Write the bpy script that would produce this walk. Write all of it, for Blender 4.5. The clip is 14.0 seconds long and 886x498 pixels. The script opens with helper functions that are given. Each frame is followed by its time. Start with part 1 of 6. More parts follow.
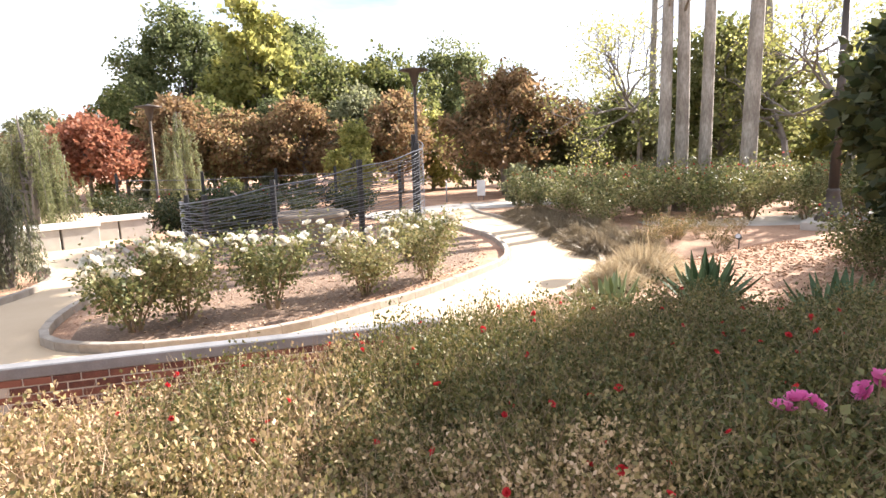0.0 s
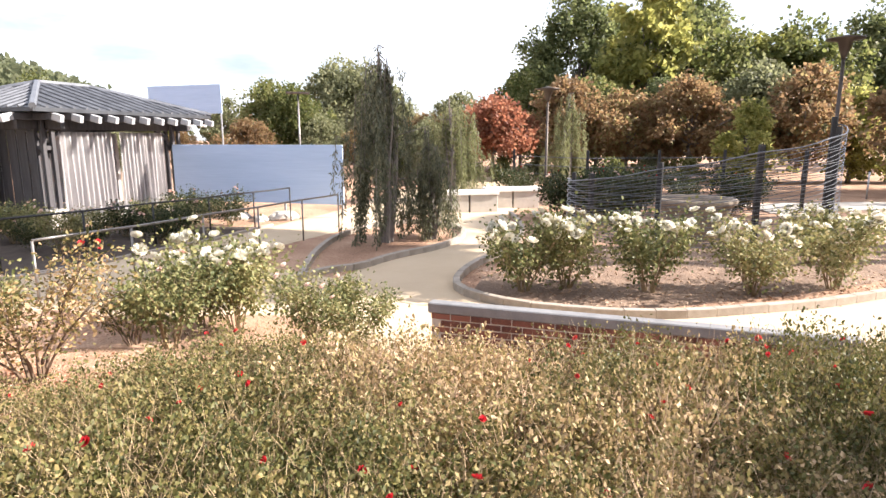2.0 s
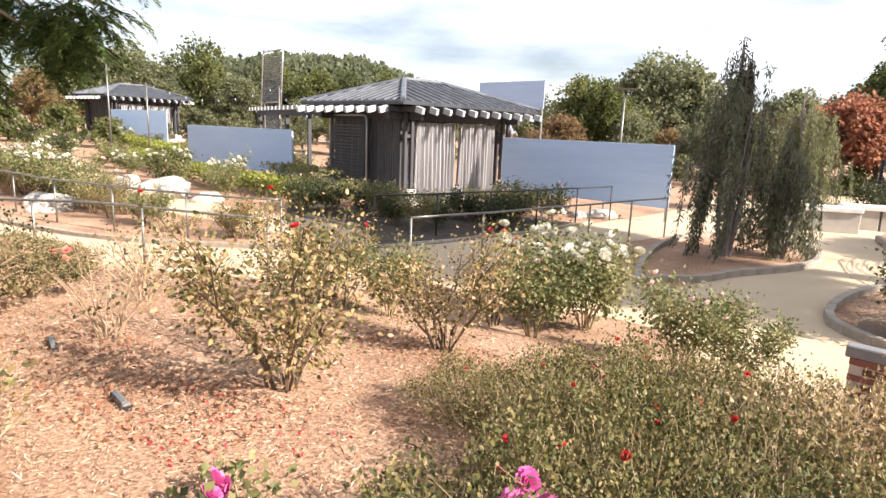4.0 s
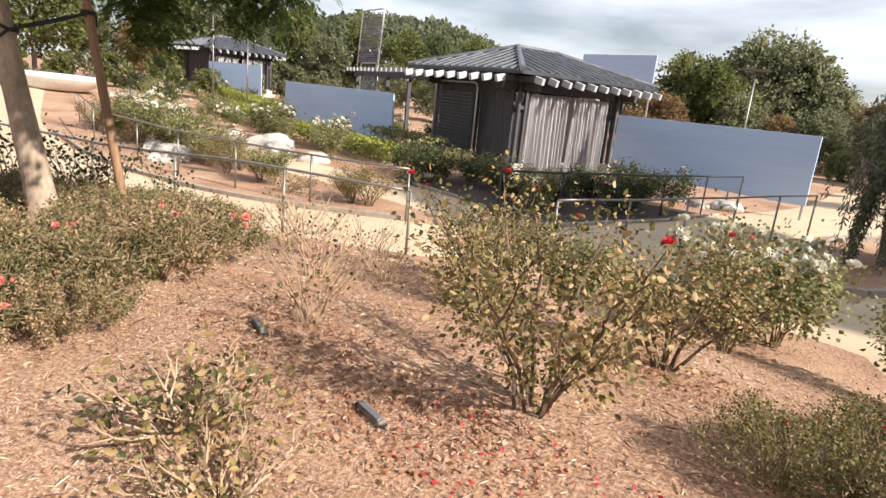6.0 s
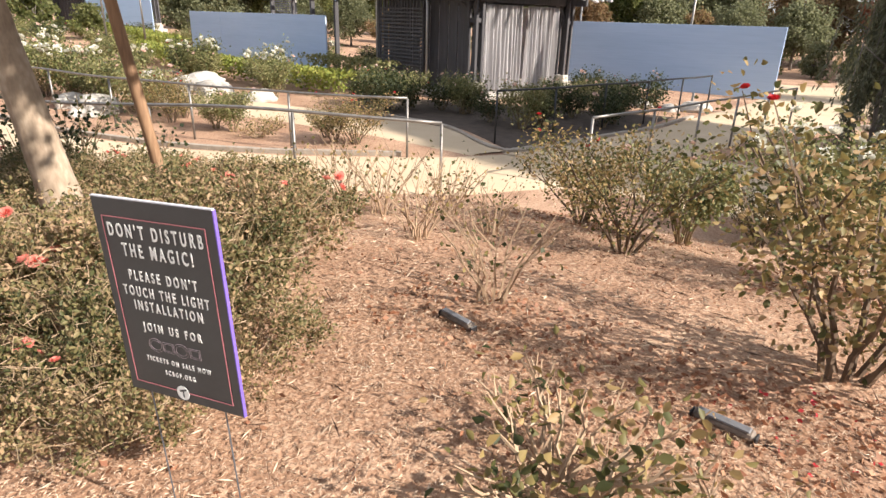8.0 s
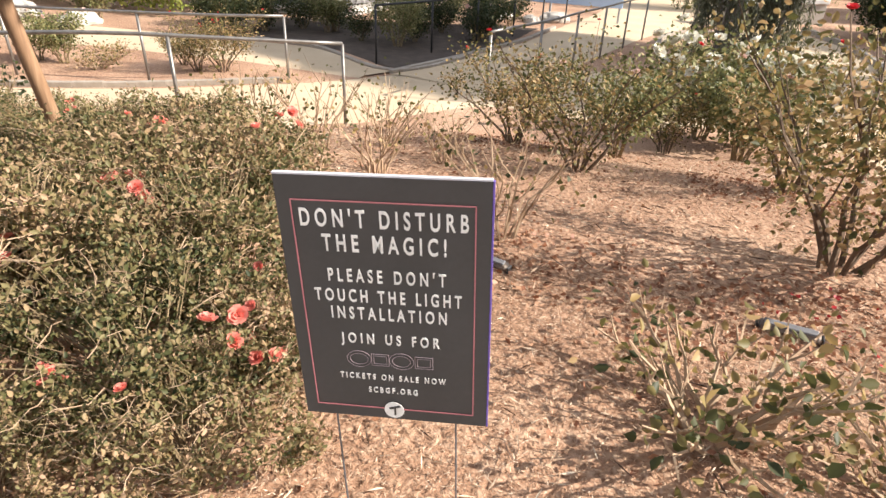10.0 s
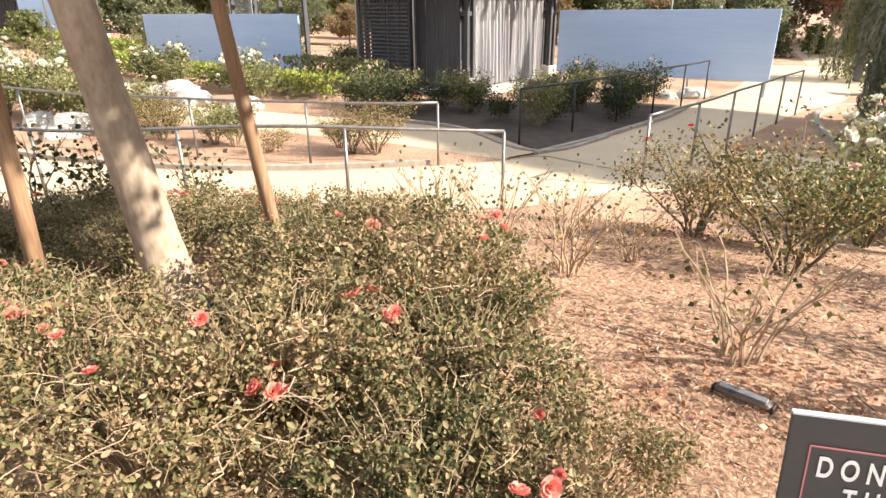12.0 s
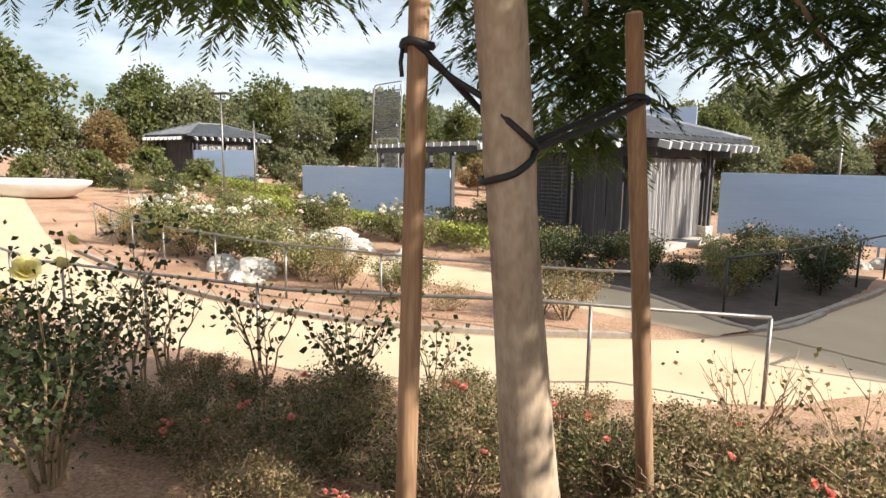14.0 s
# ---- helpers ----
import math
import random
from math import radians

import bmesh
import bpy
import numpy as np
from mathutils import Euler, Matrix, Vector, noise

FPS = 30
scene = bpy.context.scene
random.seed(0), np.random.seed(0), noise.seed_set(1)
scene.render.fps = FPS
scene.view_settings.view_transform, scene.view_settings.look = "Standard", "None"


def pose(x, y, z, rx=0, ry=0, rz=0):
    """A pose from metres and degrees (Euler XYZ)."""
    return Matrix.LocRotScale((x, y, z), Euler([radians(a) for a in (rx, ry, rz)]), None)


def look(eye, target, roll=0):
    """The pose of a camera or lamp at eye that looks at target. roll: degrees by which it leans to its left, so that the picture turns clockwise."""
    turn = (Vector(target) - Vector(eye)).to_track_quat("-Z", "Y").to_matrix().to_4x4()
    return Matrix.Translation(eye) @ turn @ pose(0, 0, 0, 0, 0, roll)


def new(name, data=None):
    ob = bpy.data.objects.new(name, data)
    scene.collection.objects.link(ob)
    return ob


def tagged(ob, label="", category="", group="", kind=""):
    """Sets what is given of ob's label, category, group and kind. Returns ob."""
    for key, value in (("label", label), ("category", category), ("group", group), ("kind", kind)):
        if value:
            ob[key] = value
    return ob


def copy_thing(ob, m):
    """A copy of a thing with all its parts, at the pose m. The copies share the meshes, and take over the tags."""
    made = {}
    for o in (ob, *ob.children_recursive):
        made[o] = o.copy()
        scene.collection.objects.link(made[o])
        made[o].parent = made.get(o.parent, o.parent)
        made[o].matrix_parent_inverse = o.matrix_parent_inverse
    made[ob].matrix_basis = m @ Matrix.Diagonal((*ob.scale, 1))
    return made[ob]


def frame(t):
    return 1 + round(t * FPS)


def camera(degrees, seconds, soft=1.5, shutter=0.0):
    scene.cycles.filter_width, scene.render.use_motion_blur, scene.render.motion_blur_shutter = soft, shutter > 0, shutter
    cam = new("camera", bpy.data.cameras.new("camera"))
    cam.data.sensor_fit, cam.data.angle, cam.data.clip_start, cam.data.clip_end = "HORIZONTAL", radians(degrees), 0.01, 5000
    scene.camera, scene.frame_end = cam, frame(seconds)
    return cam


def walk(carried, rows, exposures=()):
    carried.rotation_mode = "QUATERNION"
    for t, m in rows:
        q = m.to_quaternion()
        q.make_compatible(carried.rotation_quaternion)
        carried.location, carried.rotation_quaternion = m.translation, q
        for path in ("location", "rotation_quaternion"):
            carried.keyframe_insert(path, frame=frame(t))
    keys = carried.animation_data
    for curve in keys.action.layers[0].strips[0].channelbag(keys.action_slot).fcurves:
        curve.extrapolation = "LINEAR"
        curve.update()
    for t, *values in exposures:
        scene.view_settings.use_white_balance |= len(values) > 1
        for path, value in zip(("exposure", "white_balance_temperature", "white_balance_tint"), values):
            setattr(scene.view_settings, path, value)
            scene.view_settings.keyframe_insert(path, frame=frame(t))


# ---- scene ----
cam = camera(73.4, 14.0)
PATH = [
    (0, (-0.078, 1.179, 1.593), (0.919, 2.883, 1.276), -1.7),
    (0.5, (-0.117, 1.177, 1.601), (0.675, 2.985, 1.28), -1.2),
    (1, (-0.177, 1.181, 1.597), (0.351, 3.082, 1.271), -1.0),
    (1.5, (-0.234, 1.156, 1.608), (-0.051, 3.116, 1.258), -0.6),
    (2, (-0.349, 1.11, 1.629), (-0.496, 3.071, 1.266), -0.1),
    (2.5, (-0.539, 1.05, 1.648), (-0.946, 2.973, 1.28), 1.3),
    (3, (-0.778, 0.945, 1.649), (-1.467, 2.79, 1.301), 0.5),
    (3.5, (-1.033, 0.951, 1.634), (-1.884, 2.712, 1.217), 2.2),
    (4, (-1.346, 1.022, 1.652), (-2.365, 2.698, 1.259), 2.2),
    (4.2, (-1.445, 1.008, 1.656), (-2.511, 2.653, 1.258), 2.6),
    (6.3, (-3.076, 0.798, 1.604), (-4.244, 2.332, 1.071), 5.5),
    (6.5, (-3.29, 0.773, 1.576), (-4.431, 2.313, 1.003), 5.7),
    (7, (-3.885, 0.78, 1.482), (-5.001, 2.322, 0.868), 1.4),
    (7.5, (-4.32, 0.724, 1.499), (-5.312, 2.328, 0.834), 3.9),
    (8, (-4.706, 0.607, 1.463), (-5.584, 2.251, 0.737), 1.7),
    (8.5, (-5.005, 0.599, 1.457), (-5.746, 2.28, 0.667), 0.4),
    (8.7, (-5.129, 0.545, 1.454), (-5.802, 2.25, 0.655), 1.5),
    (10.8, (-5.74, 0.557, 1.403), (-6.061, 2.251, 0.388), 1.3),
    (11, (-5.774, 0.562, 1.403), (-6.106, 2.252, 0.385), 1.7),
    (11.5, (-5.928, 0.631, 1.446), (-6.532, 2.295, 0.515), -0.7),
    (12, (-6.259, 0.626, 1.548), (-6.997, 2.326, 0.798), -0.5),
    (12.5, (-6.626, 0.599, 1.69), (-7.438, 2.35, 1.165), 0.1),
    (13, (-7.017, 0.726, 1.696), (-7.934, 2.459, 1.3), 1.5),
    (13.5, (-7.515, 0.66, 1.733), (-8.537, 2.346, 1.393), 0.3),
    (14, (-7.994, 0.626, 1.739), (-9.069, 2.287, 1.443), 0.7),
]
EXPOSURES = [(0, 1.96, 6350, 15), (2.0, 1.76, 6350, 15), (4.0, 1.38, 6400, 13), (6.5, 0.92, 6400, 12), (8.5, 1.12, 6400, 12), (11.0, 1.3, 6400, 11), (12.0, 1.52, 6400, 10), (13.0, 1.25, 6400, 9), (14.0, 1.06, 6400, 8)]
walk(cam, [(t, look(eye, target, roll)) for t, eye, target, roll in PATH], EXPOSURES)

# ---- world, sun, exposure ----
SUN_ELEV, SUN_ROT = radians(32.5), radians(85.3)
world = bpy.data.worlds.new("sky")
scene.world = world
world.use_nodes = True
wn, wl = world.node_tree.nodes, world.node_tree.links
sky = wn.new("ShaderNodeTexSky")
sky.sky_type = "NISHITA"
sky.sun_disc = False
sky.sun_elevation, sky.sun_rotation = SUN_ELEV, SUN_ROT
sky.altitude, sky.air_density, sky.dust_density, sky.ozone_density = 50, 1.0, 1.1, 1.0
# thin high cloud veil
w_co = wn.new("ShaderNodeTexCoord")
w_map = wn.new("ShaderNodeMapping")
w_map.inputs["Scale"].default_value = (1.0, 1.6, 5.0)
w_noise = wn.new("ShaderNodeTexNoise")
w_noise.inputs["Scale"].default_value = 2.2
w_noise.inputs["Detail"].default_value = 6.0
w_ramp = wn.new("ShaderNodeValToRGB")
w_ramp.color_ramp.elements[0].position, w_ramp.color_ramp.elements[1].position = 0.30, 0.64
w_mul = wn.new("ShaderNodeMath")
w_mul.operation = "MULTIPLY"
w_mul.inputs[1].default_value = 0.7
w_mix = wn.new("ShaderNodeMixRGB")
w_mix.inputs[2].default_value = (17.0, 17.4, 18.2, 1)
wl.new(w_co.outputs["Generated"], w_map.inputs[0])
wl.new(w_map.outputs[0], w_noise.inputs["Vector"])
wl.new(w_noise.outputs["Fac"], w_ramp.inputs[0])
wl.new(w_ramp.outputs[0], w_mul.inputs[0])
wl.new(w_mul.outputs[0], w_mix.inputs[0])
wl.new(sky.outputs[0], w_mix.inputs[1])
wl.new(w_mix.outputs[0], wn["Background"].inputs[0])
wn["Background"].inputs[1].default_value = 0.045

sun = new("sun", bpy.data.lights.new("sun", "SUN"))
sun.data.energy, sun.data.angle, sun.data.color = 5.0, radians(0.6), (1.0, 0.92, 0.8)
SUN_DIR = Vector((math.sin(SUN_ROT) * math.cos(SUN_ELEV), math.cos(SUN_ROT) * math.cos(SUN_ELEV), math.sin(SUN_ELEV)))
sun.matrix_world = look(SUN_DIR * 60, (0, 0, 0))


# ---- materials ----
def mat_base(name):
    m = bpy.data.materials.new(name)
    m.use_nodes = True
    return m, m.node_tree.nodes, m.node_tree.links, m.node_tree.nodes["Principled BSDF"]


def ramp(nodes, stops):
    r = nodes.new("ShaderNodeValToRGB")
    el = r.color_ramp.elements
    while len(el) < len(stops):
        el.new(0.5)
    for e, (p, c) in zip(el, stops):
        e.position, e.color = p, (*c, 1)
    return r


def surface(name, c1, c2, c3=None, scale=6.0, fine=60.0, rough=0.8, metal=0.0, bump=0.3, dist=0.01, stretch=(1, 1, 1), fleck=0.35, vary=0.0):
    """Two scales of noise over an object's own coordinates, with relief."""
    m, n, l, b = mat_base(name)
    co = n.new("ShaderNodeTexCoord")
    mp = n.new("ShaderNodeMapping")
    mp.inputs["Scale"].default_value = stretch
    l.new(co.outputs["Object"], mp.inputs[0])
    n1 = n.new("ShaderNodeTexNoise")
    n1.inputs["Scale"].default_value, n1.inputs["Detail"].default_value = scale, 5
    n2 = n.new("ShaderNodeTexNoise")
    n2.inputs["Scale"].default_value, n2.inputs["Detail"].default_value = fine, 4
    for nn in (n1, n2):
        l.new(mp.outputs[0], nn.inputs["Vector"])
    mx = n.new("ShaderNodeMath")
    mx.operation = "MULTIPLY_ADD"
    mx.inputs[1].default_value = fleck
    l.new(n2.outputs["Fac"], mx.inputs[0])
    sc = n.new("ShaderNodeMath")
    sc.operation = "MULTIPLY"
    sc.inputs[1].default_value = 1 - fleck
    l.new(n1.outputs["Fac"], sc.inputs[0])
    l.new(sc.outputs[0], mx.inputs[2])
    out = mx.outputs[0]
    if vary:
        oi = n.new("ShaderNodeObjectInfo")
        va = n.new("ShaderNodeMath")
        va.operation = "MULTIPLY_ADD"
        va.inputs[1].default_value = vary
        l.new(oi.outputs["Random"], va.inputs[0])
        l.new(out, va.inputs[2])
        sb = n.new("ShaderNodeMath")
        sb.operation = "SUBTRACT"
        sb.inputs[1].default_value = vary / 2
        l.new(va.outputs[0], sb.inputs[0])
        out = sb.outputs[0]
    stops = [(0.32, c1), (0.68, c2)] if c3 is None else [(0.3, c1), (0.5, c2), (0.7, c3)]
    r = ramp(n, stops)
    l.new(out, r.inputs[0])
    l.new(r.outputs[0], b.inputs["Base Color"])
    b.inputs["Roughness"].default_value, b.inputs["Metallic"].default_value = rough, metal
    bp = n.new("ShaderNodeBump")
    bp.inputs["Strength"].default_value, bp.inputs["Distance"].default_value = bump, dist
    l.new(out, bp.inputs["Height"])
    l.new(bp.outputs[0], b.inputs["Normal"])
    return m


def leaf_mat(name, stops, trans=0.32, rough=0.55):
    """Leaves: each leaf and each plant a tone of its own, some light passing through."""
    m, n, l, b = mat_base(name)
    g = n.new("ShaderNodeNewGeometry")
    oi = n.new("ShaderNodeObjectInfo")
    co = n.new("ShaderNodeTexCoord")
    ns = n.new("ShaderNodeTexNoise")
    ns.inputs["Scale"].default_value = 1.1
    l.new(co.outputs["Object"], ns.inputs["Vector"])
    a = n.new("ShaderNodeMath")
    a.operation = "MULTIPLY_ADD"
    a.inputs[1].default_value = 0.6
    l.new(g.outputs["Random Per Island"], a.inputs[0])
    c = n.new("ShaderNodeMath")
    c.operation = "MULTIPLY_ADD"
    c.inputs[1].default_value = 0.8
    c.inputs[2].default_value = -0.28
    l.new(ns.outputs["Fac"], c.inputs[0])
    l.new(c.outputs[0], a.inputs[2])
    d = n.new("ShaderNodeMath")
    d.operation = "MULTIPLY_ADD"
    d.inputs[1].default_value = 0.25
    l.new(oi.outputs["Random"], d.inputs[0])
    l.new(a.outputs[0], d.inputs[2])
    r = ramp(n, stops)
    l.new(d.outputs[0], r.inputs[0])
    l.new(r.outputs[0], b.inputs["Base Color"])
    b.inputs["Roughness"].default_value = rough
    b.inputs["Specular IOR Level"].default_value = 0.35
    t = n.new("ShaderNodeBsdfTranslucent")
    l.new(r.outputs[0], t.inputs[0])
    mx = n.new("ShaderNodeMixShader")
    mx.inputs[0].default_value = trans
    l.new(b.outputs[0], mx.inputs[1])
    l.new(t.outputs[0], mx.inputs[2])
    l.new(mx.outputs[0], n["Material Output"].inputs[0])
    return m


def plain(name, c, rough=0.6, metal=0.0):
    lo, hi = [v * 0.85 for v in c], [min(1, v * 1.1) for v in c]
    return surface(name, lo, hi, scale=8, fine=90, rough=rough, metal=metal, bump=0.12, dist=0.003)


M_MULCH = surface("mulch", (0.13, 0.066, 0.039), (0.36, 0.21, 0.13), (0.56, 0.395, 0.275), scale=0.9, fine=38, rough=0.95, bump=0.9, dist=0.03, fleck=0.62)
M_MULCH_DARK = surface("aged_mulch", (0.075, 0.047, 0.032), (0.19, 0.125, 0.085), (0.33, 0.235, 0.165), scale=1.4, fine=30, rough=0.95, bump=0.9, dist=0.03, fleck=0.6)
M_SAND = surface("decomposed_granite", (0.44, 0.335, 0.22), (0.51, 0.395, 0.265), (0.57, 0.455, 0.32), scale=0.9, fine=120, rough=0.95, bump=0.35, dist=0.006, fleck=0.4)
M_CONC = surface("concrete", (0.36, 0.33, 0.29), (0.50, 0.46, 0.41), scale=3, fine=110, rough=0.85, bump=0.25, dist=0.004)
M_KERB = surface("kerb_concrete", (0.25, 0.21, 0.17), (0.41, 0.36, 0.30), scale=5, fine=90, rough=0.9, bump=0.4, dist=0.008, vary=0.12)
M_BRICK = surface("red_brick", (0.08, 0.03, 0.022), (0.20, 0.08, 0.055), scale=6, fine=60, rough=0.9, bump=0.5, dist=0.006, vary=0.4)
M_CAP = surface("dark_capping", (0.13, 0.13, 0.135), (0.22, 0.22, 0.225), scale=5, fine=70, rough=0.8, bump=0.3, dist=0.004)
M_ROCK = surface("pale_boulder", (0.30, 0.275, 0.24), (0.54, 0.50, 0.45), scale=3, fine=40, rough=0.9, bump=0.6, dist=0.02)
M_BARK = surface("smooth_bark", (0.19, 0.135, 0.095), (0.35, 0.265, 0.19), (0.50, 0.41, 0.32), scale=4.5, fine=34, rough=0.85, bump=0.5, dist=0.008, stretch=(1, 1, 0.45), fleck=0.45)
M_BARK_GREY = surface("grey_bark", (0.12, 0.10, 0.09), (0.27, 0.24, 0.21), scale=4, fine=30, rough=0.9, bump=0.7, dist=0.03, stretch=(1, 1, 0.3))
M_PALM = surface("pale_trunk", (0.11, 0.09, 0.075), (0.27, 0.24, 0.20), (0.52, 0.48, 0.42), scale=2.2, fine=18, rough=0.9, bump=0.7, dist=0.03, stretch=(1, 1, 0.35))
M_STAKE = surface("pine_stake", (0.13, 0.07, 0.038), (0.27, 0.155, 0.085), (0.42, 0.28, 0.17), scale=5, fine=42, rough=0.75, bump=0.35, dist=0.004, stretch=(2.2, 2.2, 0.18))
M_CANE = surface("rose_cane", (0.16, 0.11, 0.06), (0.33, 0.25, 0.14), scale=7, fine=60, rough=0.8, bump=0.3, dist=0.003)
M_CANE_DARK = surface("old_rose_cane", (0.07, 0.045, 0.03), (0.19, 0.13, 0.085), scale=7, fine=60, rough=0.85, bump=0.3, dist=0.003)
M_TWIG = surface("dry_twig", (0.27, 0.17, 0.10), (0.46, 0.34, 0.23), scale=7, fine=60, rough=0.85, bump=0.3, dist=0.003)
M_RAIL = surface("weathered_steel_rail", (0.16, 0.15, 0.14), (0.30, 0.28, 0.26), scale=9, fine=80, rough=0.45, metal=0.7, bump=0.15, dist=0.002)
M_BLACK = plain("black_paint", (0.018, 0.018, 0.02), 0.5)
M_DUSTY = surface("dusty_black_metal", (0.06, 0.05, 0.045), (0.26, 0.21, 0.17), scale=14, fine=70, rough=0.8, bump=0.3, dist=0.003)
M_STRAW = leaf_mat("pale_straw", [(0.1, (0.30, 0.20, 0.13)), (0.5, (0.52, 0.40, 0.29)), (0.95, (0.70, 0.58, 0.44))], trans=0.0, rough=0.9)
M_DARKTWIG = leaf_mat("dark_fallen_twig", [(0.1, (0.07, 0.04, 0.03)), (0.9, (0.20, 0.12, 0.08))], trans=0.0, rough=0.9)
M_STRAP = plain("black_rubber", (0.012, 0.012, 0.014), 0.6)
M_WIRE = plain("galvanised_wire", (0.16, 0.17, 0.19), 0.4, 0.6)
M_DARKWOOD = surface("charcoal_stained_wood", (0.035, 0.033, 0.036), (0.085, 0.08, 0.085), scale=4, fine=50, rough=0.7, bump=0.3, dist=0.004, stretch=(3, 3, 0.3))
M_TAIL = surface("sunlit_tone_rafter_end", (0.32, 0.32, 0.33), (0.50, 0.50, 0.50), scale=5, fine=50, rough=0.7, bump=0.2, dist=0.003)
M_ROOF = surface("slate_grey_metal_roof", (0.035, 0.038, 0.045), (0.075, 0.08, 0.09), scale=2, fine=25, rough=0.45, metal=0.3, bump=0.15, dist=0.004)
M_SEAM = surface("roof_seam", (0.10, 0.105, 0.12), (0.22, 0.23, 0.25), scale=2, fine=25, rough=0.4, metal=0.4, bump=0.15, dist=0.004)
M_SLAT = surface("weathered_grey_slat", (0.11, 0.11, 0.12), (0.24, 0.24, 0.25), scale=4, fine=50, rough=0.75, bump=0.3, dist=0.004, stretch=(0.3, 2, 2))
M_SOIL = surface("dark_soil", (0.035, 0.024, 0.018), (0.09, 0.065, 0.048), scale=4, fine=60, rough=0.95, bump=0.6, dist=0.01)
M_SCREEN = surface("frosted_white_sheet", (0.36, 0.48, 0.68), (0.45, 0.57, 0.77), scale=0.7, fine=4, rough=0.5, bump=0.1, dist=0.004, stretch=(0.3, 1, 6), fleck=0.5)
M_SCREEN_EDGE = plain("aluminium_edge", (0.45, 0.46, 0.48), 0.4, 0.6)
M_CURTAIN = surface("grey_outdoor_curtain", (0.54, 0.52, 0.53), (0.76, 0.74, 0.74), scale=2, fine=60, rough=0.9, bump=0.2, dist=0.003, stretch=(1, 1, 0.15))
# terracotta darkened all over to hold the shade on the bowl's near side
M_TERRA = surface("pale_terracotta", (0.24, 0.19, 0.14), (0.42, 0.34, 0.26), scale=5, fine=50, rough=0.85, bump=0.3, dist=0.005)
M_WHITE = surface("white_paint", (0.66, 0.65, 0.62), (0.80, 0.79, 0.77), scale=3, fine=40, rough=0.7, bump=0.15, dist=0.003)
M_LAMP = plain("bronze_lamp_post", (0.075, 0.06, 0.05), 0.5, 0.4)
M_SIGN = plain("charcoal_sign_print", (0.045, 0.042, 0.043), 0.55)
M_SIGN_EDGE = plain("white_sign_core", (0.62, 0.62, 0.68), 0.7)
M_PURPLE = plain("violet_sign_edge", (0.16, 0.10, 0.42), 0.7)
M_LETTER = plain("white_print", (0.80, 0.79, 0.77), 0.6)
M_PINKLINE = plain("pink_print", (0.45, 0.16, 0.18), 0.6)
M_GLOWLINE = plain("grey_pink_print", (0.30, 0.24, 0.26), 0.6)
M_CHIP = leaf_mat("mulch_shred", [(0.1, (0.08, 0.04, 0.025)), (0.35, (0.30, 0.175, 0.105)), (0.65, (0.47, 0.32, 0.21)), (0.95, (0.66, 0.53, 0.41))], trans=0.0, rough=0.9)
M_PETAL = leaf_mat("fallen_red_petal", [(0.2, (0.30, 0.01, 0.015)), (0.8, (0.62, 0.05, 0.06))], trans=0.2)
M_DEADLEAF = leaf_mat("dead_leaf", [(0.1, (0.16, 0.06, 0.035)), (0.5, (0.30, 0.13, 0.07)), (0.9, (0.42, 0.25, 0.15))], trans=0.15)

L_ROSE = leaf_mat("rose_leaf", [(0.05, (0.055, 0.07, 0.024)), (0.35, (0.125, 0.14, 0.05)), (0.65, (0.245, 0.235, 0.095)), (0.95, (0.41, 0.35, 0.175))])
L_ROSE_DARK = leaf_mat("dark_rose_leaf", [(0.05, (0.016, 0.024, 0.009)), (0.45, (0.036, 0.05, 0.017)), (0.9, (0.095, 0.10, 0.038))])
L_ROSE_DRY = leaf_mat("dry_rose_leaf", [(0.1, (0.03, 0.04, 0.013)), (0.35, (0.09, 0.092, 0.03)), (0.52, (0.21, 0.17, 0.06)), (0.7, (0.36, 0.25, 0.105)), (0.9, (0.50, 0.34, 0.20))])
L_SHRUB = leaf_mat("groundcover_leaf", [(0.05, (0.06, 0.062, 0.022)), (0.25, (0.16, 0.148, 0.052)), (0.48, (0.32, 0.25, 0.108)), (0.7, (0.50, 0.355, 0.195)), (0.97, (0.66, 0.49, 0.33))])
L_SHRUB_GREEN = leaf_mat("green_groundcover_leaf", [(0.05, (0.035, 0.042, 0.014)), (0.35, (0.09, 0.095, 0.03)), (0.65, (0.19, 0.165, 0.058)), (0.85, (0.32, 0.24, 0.105)), (0.97, (0.47, 0.34, 0.195))])
L_CORAL = leaf_mat("coral_shrub_leaf", [(0.05, (0.032, 0.044, 0.017)), (0.3, (0.10, 0.105, 0.04)), (0.55, (0.22, 0.185, 0.08)), (0.78, (0.38, 0.26, 0.145)), (0.97, (0.52, 0.34, 0.22))])
L_GREEN = leaf_mat("broadleaf_green", [(0.05, (0.06, 0.078, 0.024)), (0.5, (0.15, 0.168, 0.055)), (0.95, (0.29, 0.28, 0.115))], trans=0.6)
# evergreen tones lifted in place of haze over the far trees
L_DARK = leaf_mat("dark_evergreen", [(0.05, (0.06, 0.075, 0.036)), (0.5, (0.14, 0.165, 0.07)), (0.95, (0.27, 0.29, 0.125))], trans=0.6)
L_LIME = leaf_mat("yellow_green_leaf", [(0.05, (0.15, 0.165, 0.05)), (0.5, (0.31, 0.31, 0.09)), (0.95, (0.50, 0.46, 0.16))], trans=0.6)
L_ORANGE = leaf_mat("autumn_orange_leaf", [(0.05, (0.10, 0.085, 0.04)), (0.35, (0.235, 0.145, 0.075)), (0.6, (0.32, 0.205, 0.11)), (0.95, (0.29, 0.27, 0.115))], trans=0.6)
